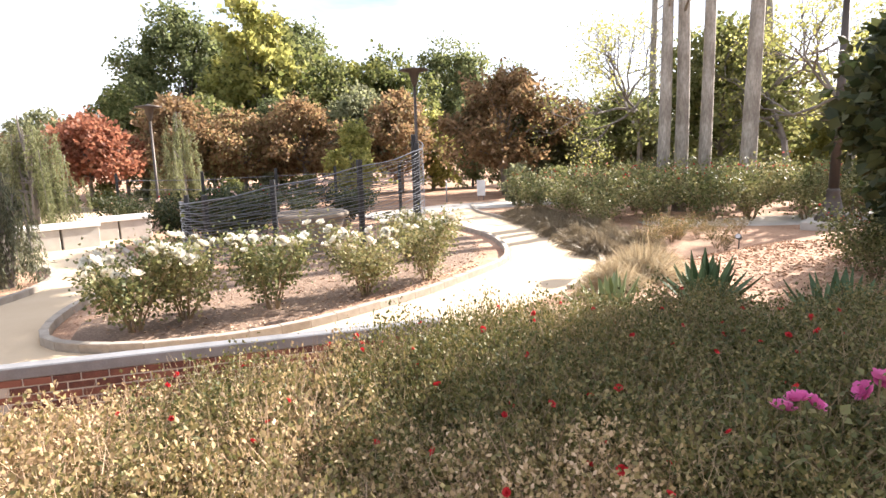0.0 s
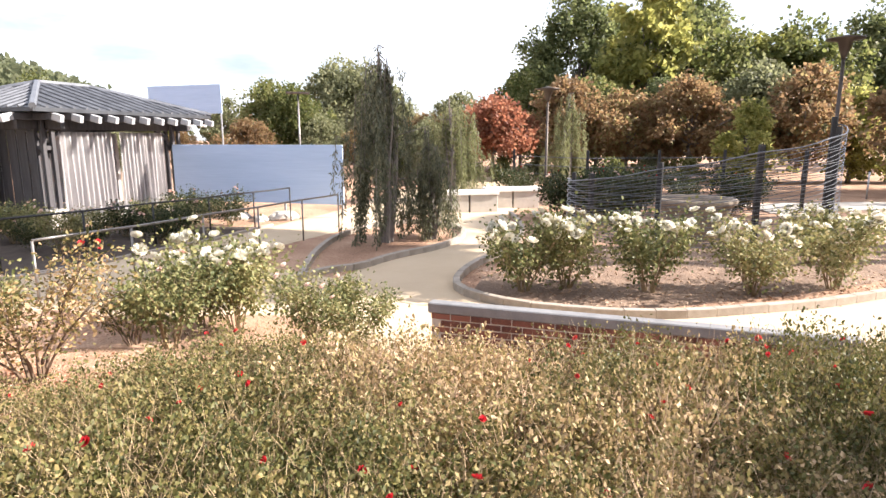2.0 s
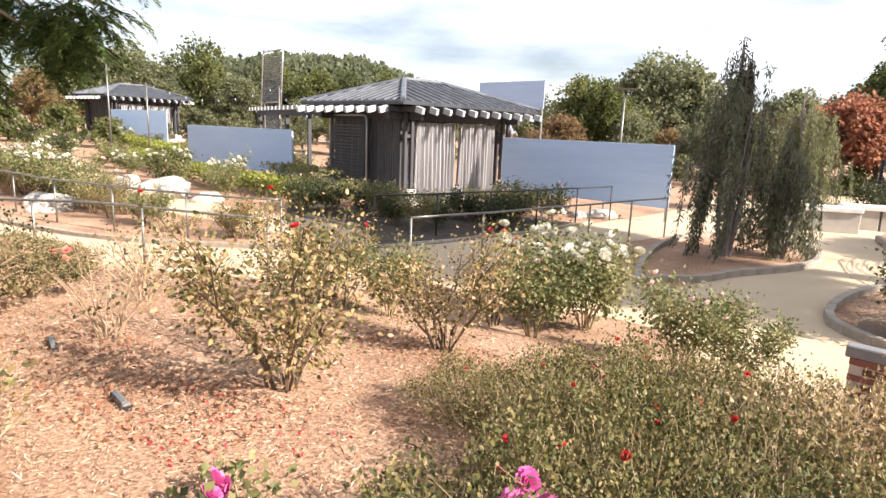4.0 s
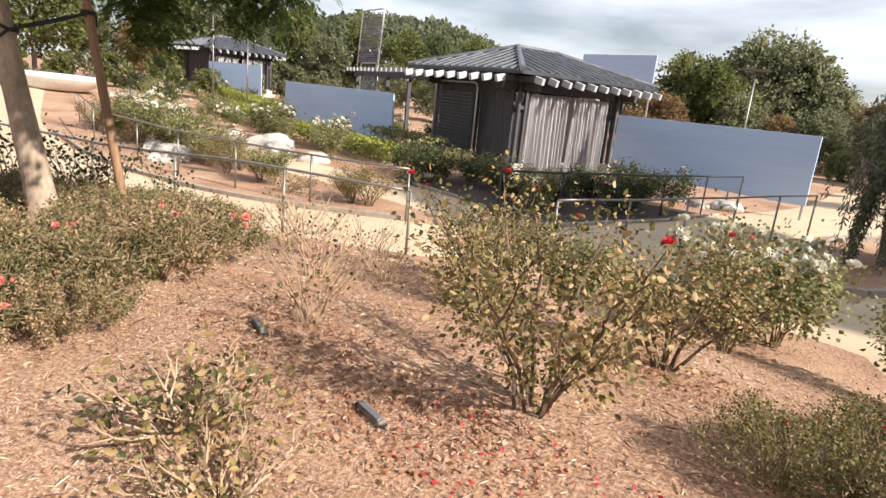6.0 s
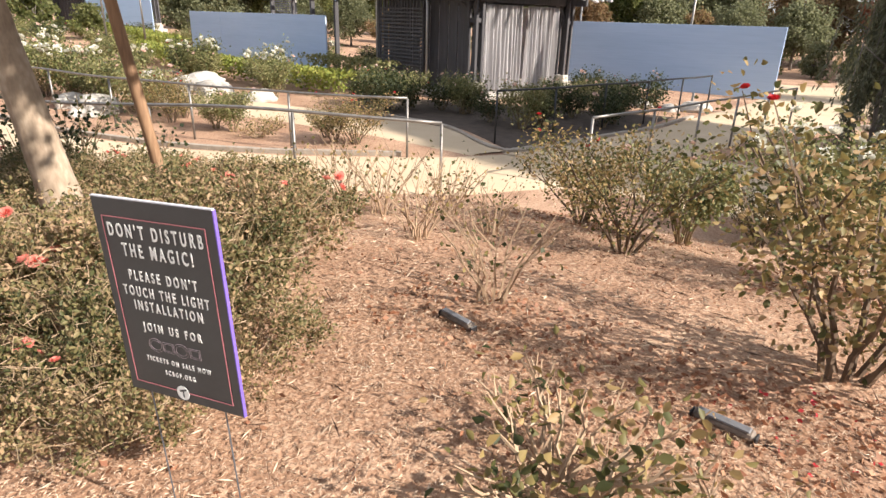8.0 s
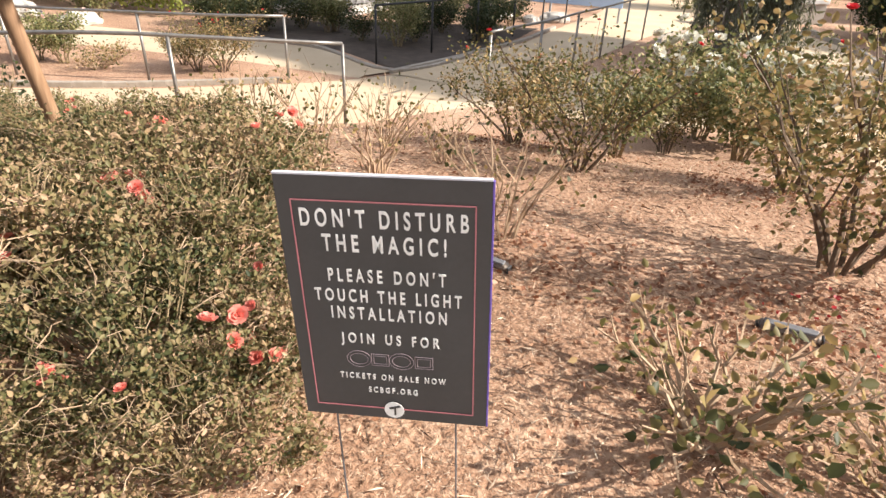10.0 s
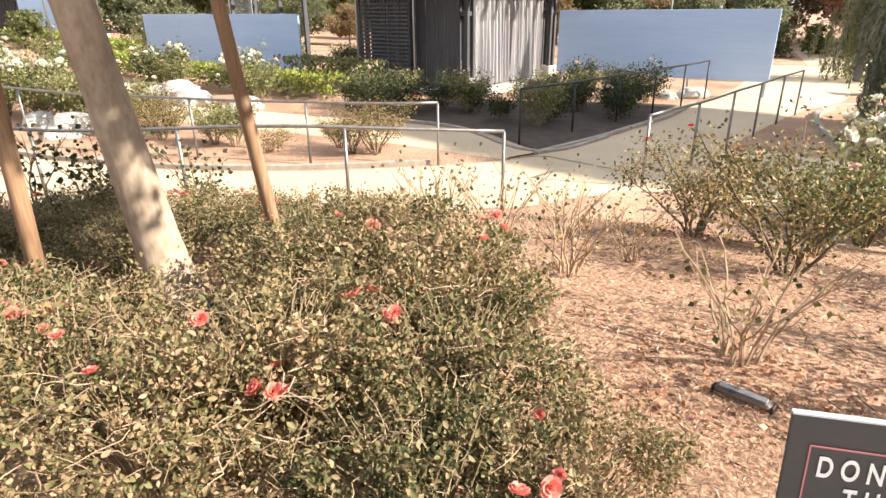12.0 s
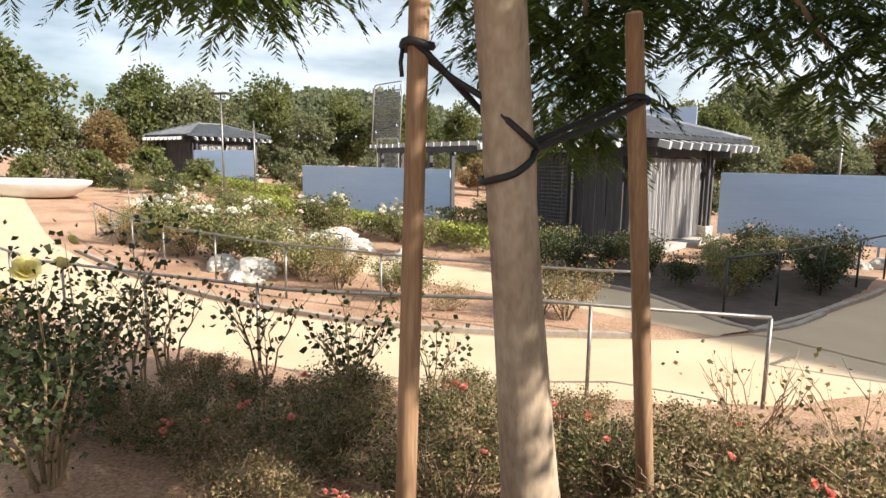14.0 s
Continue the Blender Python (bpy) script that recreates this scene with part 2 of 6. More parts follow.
L_RED = leaf_mat("autumn_red_leaf", [(0.05, (0.20, 0.075, 0.045)), (0.5, (0.34, 0.14, 0.085)), (0.95, (0.43, 0.235, 0.14))], trans=0.6)
# grey-green brightened too, partly for the hazy look of the woods
L_GREY = leaf_mat("grey_green_leaf", [(0.05, (0.09, 0.098, 0.05)), (0.5, (0.20, 0.21, 0.11)), (0.95, (0.36, 0.355, 0.21))], trans=0.6)
L_WEEP = leaf_mat("weeping_needles", [(0.05, (0.10, 0.11, 0.05)), (0.5, (0.22, 0.23, 0.11)), (0.95, (0.38, 0.37, 0.2))], trans=0.6)
L_BLUE = leaf_mat("blue_grey_needles", [(0.05, (0.07, 0.075, 0.045)), (0.5, (0.16, 0.165, 0.10)), (0.95, (0.30, 0.29, 0.18))])
L_FROND = leaf_mat("feathery_leaflet", [(0.05, (0.03, 0.055, 0.014)), (0.5, (0.075, 0.12, 0.028)), (0.95, (0.17, 0.22, 0.055))], trans=0.45)
L_GRASS = leaf_mat("tawny_grass", [(0.05, (0.22, 0.16, 0.09)), (0.5, (0.42, 0.33, 0.20)), (0.95, (0.60, 0.50, 0.34))])
# tawny grass again, darkened so that its colour holds the shade by the kerb
L_GRASS_DARK = leaf_mat("shade_toned_bunch_grass", [(0.05, (0.12, 0.09, 0.06)), (0.5, (0.24, 0.19, 0.12)), (0.95, (0.38, 0.31, 0.21))])
L_AGAVE = leaf_mat("agave_blade", [(0.05, (0.04, 0.07, 0.035)), (0.5, (0.09, 0.14, 0.06)), (0.95, (0.20, 0.25, 0.11))], trans=0.05, rough=0.45)
L_AGAVE_PALE = leaf_mat("pale_agave_blade", [(0.05, (0.12, 0.15, 0.07)), (0.5, (0.24, 0.27, 0.13)), (0.95, (0.40, 0.41, 0.24))], trans=0.05, rough=0.5)
L_HEDGE = leaf_mat("clipped_hedge_leaf", [(0.05, (0.07, 0.10, 0.02)), (0.5, (0.19, 0.22, 0.04)), (0.95, (0.36, 0.35, 0.08))])
# hill leaves lightened, distance haze put into the colour
L_HILL = leaf_mat("hazy_far_chaparral", [(0.05, (0.11, 0.13, 0.075)), (0.5, (0.18, 0.20, 0.115)), (0.95, (0.27, 0.275, 0.165))], trans=0.6)


def petal_mat(name, c1, c2):
    return leaf_mat(name, [(0.1, c1), (0.9, c2)], trans=0.3, rough=0.6)


P_WHITE = petal_mat("cream_petal", (0.66, 0.62, 0.50), (0.84, 0.82, 0.75))
P_RED = petal_mat("red_petal", (0.42, 0.012, 0.02), (0.72, 0.05, 0.06))
P_CORAL = petal_mat("coral_petal", (0.70, 0.17, 0.13), (0.85, 0.36, 0.29))
P_PINK = petal_mat("magenta_petal", (0.55, 0.06, 0.28), (0.80, 0.24, 0.50))
P_YELLOW = petal_mat("yellow_petal", (0.72, 0.62, 0.20), (0.85, 0.80, 0.42))
P_BLUSH = petal_mat("blush_petal", (0.66, 0.42, 0.36), (0.80, 0.64, 0.56))

rng = np.random.default_rng(7)


# ---- mesh helpers ----
def lerp_table(v, table):
    return float(np.interp(v, [a for a, _ in table], [b for _, b in table]))


def smooth(a, b, v):
    t = min(1.0, max(0.0, (v - a) / (b - a)))
    return t * t * (3 - 2 * t)


BANK = [(-50, 0.05), (2.0, 0.05), (3.5, -0.06), (5.4, -0.28), (6.6, -0.50), (7.6, -0.80), (400, -0.80)]


def gz(x, y):
    """Height of the ground: an upper bank in the south, the lower garden in the north."""
    shift = lerp_table(x, [(-18, 3.0), (-13, 2.2), (-8, 0.1), (-6, 0.0), (1, 0.0), (8, -1.6), (30, -2.5)])
    z = lerp_table(y + shift, BANK)
    z += 0.16 * smooth(-5, -8.5, x) * (1 - smooth(0.6, 2.0, y))
    z += 0.75 * smooth(-18, -50, x)
    z += 0.012 * math.sin(1.7 * x + 0.6 * y) * math.sin(1.3 * y - 0.4 * x)
    return z


def fast_mesh(name, verts, faces, k):
    """A mesh from numpy vertices and faces of k corners each."""
    me = bpy.data.meshes.new(name)
    verts, faces = np.asarray(verts, np.float32), np.asarray(faces, np.int32)
    me.vertices.add(len(verts))
    me.vertices.foreach_set("co", verts.ravel())
    me.loops.add(faces.size)
    me.loops.foreach_set("vertex_index", faces.ravel())
    me.polygons.add(len(faces))
    me.polygons.foreach_set("loop_start", np.arange(0, faces.size, k, dtype=np.int32))
    me.polygons.foreach_set("loop_total", np.full(len(faces), k, np.int32))
    me.update(calc_edges=True)
    me.validate()
    return me


def part(name, source, material, parent=None, label="", smooth_it=False):
    """Link a bmesh or a mesh as ONE object, under a thing or a part."""
    if isinstance(source, bmesh.types.BMesh):
        me = bpy.data.meshes.new(name)
        bmesh.ops.recalc_face_normals(source, faces=source.faces[:])
        source.to_mesh(me)
        source.free()
    else:
        me = source
    if material is not None and not me.materials:
        me.materials.append(material)
    if smooth_it:
        for p in me.polygons:
            p.use_smooth = True
    ob = new(name, me)
    if parent is not None:
        ob.parent = parent
    if label:
        ob["label"] = label
    return ob


def thing(name, at=(0, 0, 0), label="", category="", group="", kind="", rz=0.0):
    e = new(name)
    e.empty_display_size = 0.1
    e.matrix_basis = pose(*at, 0, 0, rz)
    return tagged(e, label, category, group, kind)


def add_box(bm, c, s, rz=0.0, bevel=0.0, rx=0.0, ry=0.0):
    r = bmesh.ops.create_cube(bm, size=1.0)
    bmesh.ops.scale(bm, vec=s, verts=r["verts"])
    if bevel:
        es = list({e for v in r["verts"] for e in v.link_edges})
        q = bmesh.ops.bevel(bm, geom=es, offset=bevel, segments=1, affect="EDGES")
        vs = list({v for f in q["faces"] for v in f.verts} | {v for v in r["verts"] if v.is_valid})
    else:
        vs = r["verts"]
    bmesh.ops.transform(bm, matrix=pose(*c, rx, ry, rz), verts=vs)


def box(c, s, rz=0.0, bevel=0.0, rx=0.0, ry=0.0):
    bm = bmesh.new()
    add_box(bm, c, s, rz, bevel, rx, ry)
    return bm


def add_tube(bm, pts, radii, sides=8, cap=True):
    """A round bar through the points; radii one number or one each."""
    pts = [Vector(p) for p in pts]
    if not hasattr(radii, "__len__"):
        radii = [radii] * len(pts)
    rings, ref = [], None
    for i, p in enumerate(pts):
        d = (pts[min(i + 1, len(pts) - 1)] - pts[max(i - 1, 0)]).normalized()
        if ref is None:
            ref = d.cross(Vector((0, 0, 1)) if abs(d.z) < 0.9 else Vector((1, 0, 0))).normalized()
        else:
            ref = (ref - d * ref.dot(d)).normalized()
        other = d.cross(ref)
        rings.append([bm.verts.new(p + (ref * math.cos(a) + other * math.sin(a)) * radii[i]) for a in (2 * math.pi * k / sides for k in range(sides))])
    for a, b in zip(rings, rings[1:]):
        for k in range(sides):
            bm.faces.new((a[k], a[(k + 1) % sides], b[(k + 1) % sides], b[k]))
    if cap:
        bm.faces.new(rings[0][::-1])
        bm.faces.new(rings[-1])


def tube(pts, radii, sides=8):
    bm = bmesh.new()
    add_tube(bm, pts, radii, sides)
    return bm


def lathe(profile, sides=24, at=(0, 0, 0)):
    """Turn a profile of (radius, height) round the upright axis."""
    bm = bmesh.new()
    rings = [[bm.verts.new((at[0] + r * math.cos(2 * math.pi * k / sides), at[1] + r * math.sin(2 * math.pi * k / sides), at[2] + z)) for k in range(sides)] for r, z in profile]
    for a, b in zip(rings, rings[1:]):
        for k in range(sides):
            bm.faces.new((a[k], a[(k + 1) % sides], b[(k + 1) % sides], b[k]))
    bm.faces.new(rings[0][::-1])
    bm.faces.new(rings[-1])
    return bm


def leaves(name, centres, dirs, size, width=0.45, fold=0.25, seed=1, oval=False):
    """Folded, pointed leaves; oval ones have a fuller outline."""
    r = np.random.default_rng(seed)
    c, d = np.asarray(centres, float), np.asarray(dirs, float)
    n = len(c)
    d = d / np.maximum(np.linalg.norm(d, axis=1, keepdims=True), 1e-6)
    side = np.cross(d, r.normal(size=(n, 3)))
    side /= np.maximum(np.linalg.norm(side, axis=1, keepdims=True), 1e-6)
    up = np.cross(side, d)
    s = (np.asarray(size) * r.uniform(0.65, 1.35, n))[:, None]
    if oval:
        w, lift = side * s * width, up * s * fold
        v = np.stack([c, c + d * s * 0.25 + w * 0.8 + lift * 0.7, c + d * s * 0.62 + w + lift, c + d * s - up * s * 0.1, c + d * s * 0.62 - w + lift, c + d * s * 0.25 - w * 0.8 + lift * 0.7], axis=1).reshape(-1, 3)
        i = np.arange(n)[:, None] * 6
        return fast_mesh(name, v, np.concatenate([i + [[0, 1, 2, 3]], i + [[0, 3, 4, 5]]], axis=1).reshape(-1, 4), 4)
    mid = c + d * s * 0.45
    v = np.stack([c, mid + side * s * width + up * s * fold, c + d * s, mid - side * s * width + up * s * fold], axis=1).reshape(-1, 3)
    i = np.arange(n)[:, None] * 4
    f = np.concatenate([i + [[0, 1, 2]], i + [[0, 2, 3]]], axis=1).reshape(-1, 3)
    return fast_mesh(name, v, f, 3)


def resample(pts, step):
    """Even points along a smooth curve through the given ones."""
    p = np.array(pts, float)
    t = np.arange(len(p))
    tt = np.linspace(0, len(p) - 1, len(p) * 24)
    q = []
    for u in tt:
        i = min(int(u), len(p) - 2)
        a, b, c, d = p[max(i - 1, 0)], p[i], p[i + 1], p[min(i + 2, len(p) - 1)]
        w = u - i
        q.append(0.5 * (2 * b + (c - a) * w + (2 * a - 5 * b + 4 * c - d) * w * w + (3 * b - a - 3 * c + d) * w ** 3))
    q = np.array(q)
    s = np.concatenate([[0], np.cumsum(np.linalg.norm(np.diff(q, axis=0), axis=1))])
    n = max(2, int(round(s[-1] / step)) + 1)
    ss = np.linspace(0, s[-1], n)
    return np.stack([np.interp(ss, s, q[:, k]) for k in range(q.shape[1])], axis=1)


# ---- ground and paths ----
def ground_sheet():
    xs = np.concatenate([[-900, -400, -180, -110, -80], np.arange(-62, 42, 0.5), [55, 80, 120, 200, 400, 900]])
    ys = np.concatenate([[-900, -300, -90, -30, -15], np.arange(-8, 46, 0.5), [55, 75, 110, 200, 400, 900]])
    v = [(x, y, gz(x, y)) for y in ys for x in xs]
    nx = len(xs)
    f = [(j * nx + i, j * nx + i + 1, (j + 1) * nx + i + 1, (j + 1) * nx + i) for j in range(len(ys) - 1) for i in range(nx - 1)]
    ob = part("ground", fast_mesh("ground", v, f, 4), M_MULCH, smooth_it=True)
    return tagged(ob, "bark-mulched earth of the rose beds, dry and reddish tan", "ground", kind="structure")


ground_sheet()


def ribbon(name, left, right, material, label, lift=0.03, kind_name="path"):
    """A path between two edges, laid on the ground."""
    a, b = resample(left, 0.2), resample(right, 0.2)
    m = max(len(a), len(b))
    pick = lambda q: np.stack([np.interp(np.linspace(0, 1, m), np.linspace(0, 1, len(q)), q[:, k]) for k in (0, 1)], axis=1)
    a, b = pick(a), pick(b)
    cols = 9
    v, f = [], []
    for i in range(m):
        for k in range(cols):
            x, y = a[i] + (b[i] - a[i]) * k / (cols - 1)
            v.append((x, y, gz(x, y) + lift - (0.03 if k in (0, cols - 1) else 0)))
    for i in range(m - 1):
        for k in range(cols - 1):
            f.append((i * cols + k, i * cols + k + 1, (i + 1) * cols + k + 1, (i + 1) * cols + k))
    return tagged(part(name, fast_mesh(name, v, f, 4), material, smooth_it=True), label, kind_name, kind="structure")


BED_EDGE = [(9.9, 19.6), (9.9, 16.8), (9.25, 14.3), (8.2, 12.35), (7.2, 11.3), (5.55, 10.4), (3.7, 9.6), (2.2, 9.2), (0.6, 9.35), (-0.2, 9.75), (-0.75, 10.4), (-0.85, 11.2), (-0.5, 12.6), (0.3, 14.6), (0.6, 17.5), (0.4, 20.5)]
RIGHT_EDGE = [(15.2, 24.5), (13.4, 21.4), (12.5, 18.2), (11.9, 15.8), (11.1, 13.5), (9.9, 11.2), (8.5, 9.6), (6.2, 8.0), (3.5, 7.15), (0.8, 6.9), (-1.4, 7.4), (-2.6, 8.6), (-3.1, 10.4)]
TREE_BED = [(-3.6, 11.0), (-3.3, 11.7), (-2.75, 12.1), (-2.3, 13.0), (-1.3, 14.5), (-0.95, 16.0), (-1.25, 17.5), (-2.3, 18.3), (-3.4, 17.6), (-4.0, 15.8), (-4.0, 13.4), (-3.6, 11.0)]
ribbon("path_main", BED_EDGE[:12], RIGHT_EDGE, M_SAND, "sunlit tan decomposed-granite path curving past the rose bed", 0.030)
ribbon("path_north", [(-0.85, 10.9), (-0.5, 12.6), (0.3, 14.6), (0.6, 17.5), (0.4, 20.5), (1.5, 26), (3, 40)], [(-3.3, 10.4), (-2.75, 12.1), (-1.3, 14.5), (-0.95, 16.0), (-1.25, 17.8), (-2.6, 24), (-2.2, 40)], M_SAND, "tan decomposed-granite path between planted beds", 0.026)
ribbon("path_west", [(-1.5, 8.3), (-3.4, 8.9), (-5.2, 8.6), (-6.9, 8.9), (-8.3, 7.5), (-10.2, 6.2), (-12.0, 5.5), (-15.8, 4.95), (-19, 4.9), (-26, 6.5), (-40, 11)], [(-2.9, 11.2), (-4.3, 12.0), (-5.6, 12.2), (-7.3, 11.6), (-8.8, 10.4), (-10.2, 9.2), (-12.9, 7.75), (-15.9, 7.2), (-19, 7.3), (-26, 8.6), (-40, 13.5)], M_SAND, "wide sandy path between the handrails, sunlit", 0.024)
ribbon("path_spur", [(-6.6, 9.6), (-5.9, 12.0), (-4.9, 15.0), (-4.2, 17.0), (-2.5, 21.0), (-2, 30)], [(-8.8, 10.4), (-7.9, 12.4), (-6.9, 15.2), (-6.4, 17.6), (-5.2, 23.0), (-5, 30)], M_SAND, "tan path passing the pavilion garden", 0.034)
ribbon("path_terrace", [(-9.2, 10.0), (-11.3, 10.4), (-14.0, 10.6), (-18, 10.9), (-24, 12.0), (-36, 16)], [(-8.7, 10.7), (-11.0, 12.2), (-14.0, 12.6), (-18, 12.7), (-24, 13.8), (-36, 18)], M_SAND, "pale sandy path below the clipped hedge", 0.028)
ribbon("path_far", [(9, 24), (15, 25.2), (24, 23), (36, 15)], [(9, 21.4), (14, 22.4), (22, 19.5), (33, 12)], M_CONC, "pale concrete walk at the far side of the garden", 0.04)
ribbon("path_bench", [(15.0, 14.6), (20, 12.5), (30, 9.0)], [(14.4, 13.3), (19.2, 10.2), (28, 6.0)], M_CONC, "pale concrete walk beside the rose bed", 0.036)
ribbon("walkway", [(14, 1.0), (6, 1.55), (2, 1.75), (0, 1.75), (-2, 1.5), (-4, 1.1), (-6.4, 1.05), (-8, 1.0), (-10, 1.0), (-13, 1.0)], [(14, -2), (6, -1.6), (2, -1.5), (0, -1.5), (-2, -1.6), (-4, -1.8), (-6.4, -1.8), (-8, -1.8), (-10, -1.8), (-13, -1.8)], M_CONC, "pale concrete garden walkway along the top of the bank", 0.03)

ribbon("bed_mulch", [(9.5, 16.5), (8.9, 14.4), (7.9, 12.6), (6.9, 11.55), (5.4, 10.65), (3.6, 9.85), (2.2, 9.45), (0.7, 9.6), (-0.1, 10.0), (-0.55, 10.6)], [(9.4, 17.5), (8.0, 17.5), (6.8, 17.2), (5.6, 16.8), (4.6, 16.4), (3.6, 15.9), (2.6, 15.3), (1.6, 14.5), (0.6, 13.2), (-0.4, 11.6)], M_MULCH_DARK, "aged brown mulch of the kerbed rose bed", 0.014, "mulch")
# soil sheet, coloured extra dark to hold the tree shade over this bed
ribbon("bed_soil", [(-8.78, 10.8), (-8.0, 12.5), (-7.02, 15.2), (-6.55, 17.4)], [(-8.95, 10.9), (-11.0, 12.4), (-14.0, 12.85), (-16.0, 15.5)], M_SOIL, "dark soil of the pavilion bed, tree shade put into its colour", 0.022, "soil")

KERB_MESH = {}


def kerb(name, line, label, h=0.13, w=0.14, step=0.42):
    """A row of kerb stones along a line, each its own piece."""
    base = thing(name, label=label, category="kerb", kind="structure")
    pts = resample(line, step)
    if (h, w) not in KERB_MESH:
        bm = box((0, 0, 0), (step * 1.0, w, h + 0.12), bevel=0.008)
        me = bpy.data.meshes.new("kerb_stone")
        bm.to_mesh(me)
        bm.free()
        me.materials.append(M_KERB)
        KERB_MESH[(h, w)] = me
    for a, b in zip(pts, pts[1:]):
        m = (a + b) / 2
        o = new("kerb_stone", KERB_MESH[(h, w)])
        o.parent = base
        ln = float(np.linalg.norm(b - a))
        o.matrix_basis = pose(m[0], m[1], gz(*m) + h / 2 - 0.06 + random.uniform(-0.003, 0.003), 0, 0, math.degrees(math.atan2(b[1] - a[1], b[0] - a[0])) + random.uniform(-0.4, 0.4)) @ Matrix.Diagonal((ln / step * 1.015, 1, 1, 1))
    return base


# ---- handrails ----
def handrail(line, label, posts, h=1.0, dark=False):
    """A tube rail on posts; line and posts are plan points."""
    mat = M_BLACK if dark else M_RAIL
    x0, y0 = posts[0]
    base = thing("handrail", (x0, y0, gz(x0, y0)), label, "handrail", "garden handrails")
    off = Vector((x0, y0, gz(x0, y0)))
    pts = resample(line, 0.35)
    part("rail", tube([Vector((x, y, gz(x, y) + h)) - off for x, y in pts], 0.021, 8), mat, base, smooth_it=True)
    for x, y in posts:
        part("post", tube([Vector((x, y, gz(x, y) - 0.1)) - off, Vector((x, y, gz(x, y) + h - 0.01)) - off], 0.021, 8), mat, base, smooth_it=True)
    return base


def along(line, spacing):
    return [tuple(p) for p in resample(line, spacing)]


RAIL_A = [(-8.38, 7.35), (-10.2, 6.05), (-12.0, 5.38), (-13.7, 5.0), (-15.9, 4.75), (-18.5, 4.7), (-22.5, 5.3), (-28, 6.8)]
RAIL_B = [(-10.05, 9.2), (-11.4, 8.65), (-14.8, 8.1), (-17.0, 8.05), (-19.8, 8.2), (-22.3, 8.7), (-26.5, 9.9)]
RAIL_B2 = [(-16.8, 10.2), (-20, 10.6), (-25, 11.9), (-33, 14.6)]
RAIL_C = [(-6.9, 9.1), (-6.2, 10.9), (-5.2, 13.9), (-4.3, 16.6)]
RAIL_D = [(-9.3, 11.2), (-8.2, 13.6), (-7.2, 16.0), (-6.28, 18.6)]
handrail(RAIL_A, "grey steel handrail on thin posts along the sandy path", along(RAIL_A, 1.9))
handrail(RAIL_B, "grey steel handrail edging a mulched rose bed", along(RAIL_B, 2.2))
handrail(RAIL_B2, "thin grey steel handrail beside the terrace path", along(RAIL_B2, 2.4), 0.9)
handrail(RAIL_C, "dark steel handrail beside the spur path", along(RAIL_C, 1.6), 1.0)
handrail(RAIL_D, "dark steel handrail in front of the pavilion bed", along(RAIL_D, 1.5), 1.0, dark=True)


# ---- pavilions ----
def curtain(p, q, z0, z1, seed, folds=11):
    """A hanging cloth between two plan points, with deep folds."""
    r = np.random.default_rng(seed)
    p, q = Vector((*p, 0)), Vector((*q, 0))
    d = q - p
    nrm = Vector((d.y, -d.x, 0)).normalized()
    n = folds * 8
    ph = np.cumsum(r.uniform(0.6, 1.4, n + 1)) * 2 * math.pi / 8
    bm = bmesh.new()
    rows = []
    for j in range(7):
        s = j / 6
        rows.append([bm.verts.new(p + d * (i / n) + nrm * (0.095 * math.sin(ph[i]) * (0.55 + 0.45 * s) + 0.02 * math.sin(3 * s + i * 0.3)) + Vector((0, 0, z1 + (z0 - z1) * s))) for i in range(n + 1)])
    for a, b in zip(rows, rows[1:]):
        for i in range(n):
            bm.faces.new((a[i], a[i + 1], b[i + 1], b[i]))
    bmesh.ops.solidify(bm, geom=bm.faces[:], thickness=0.006)
    return bm


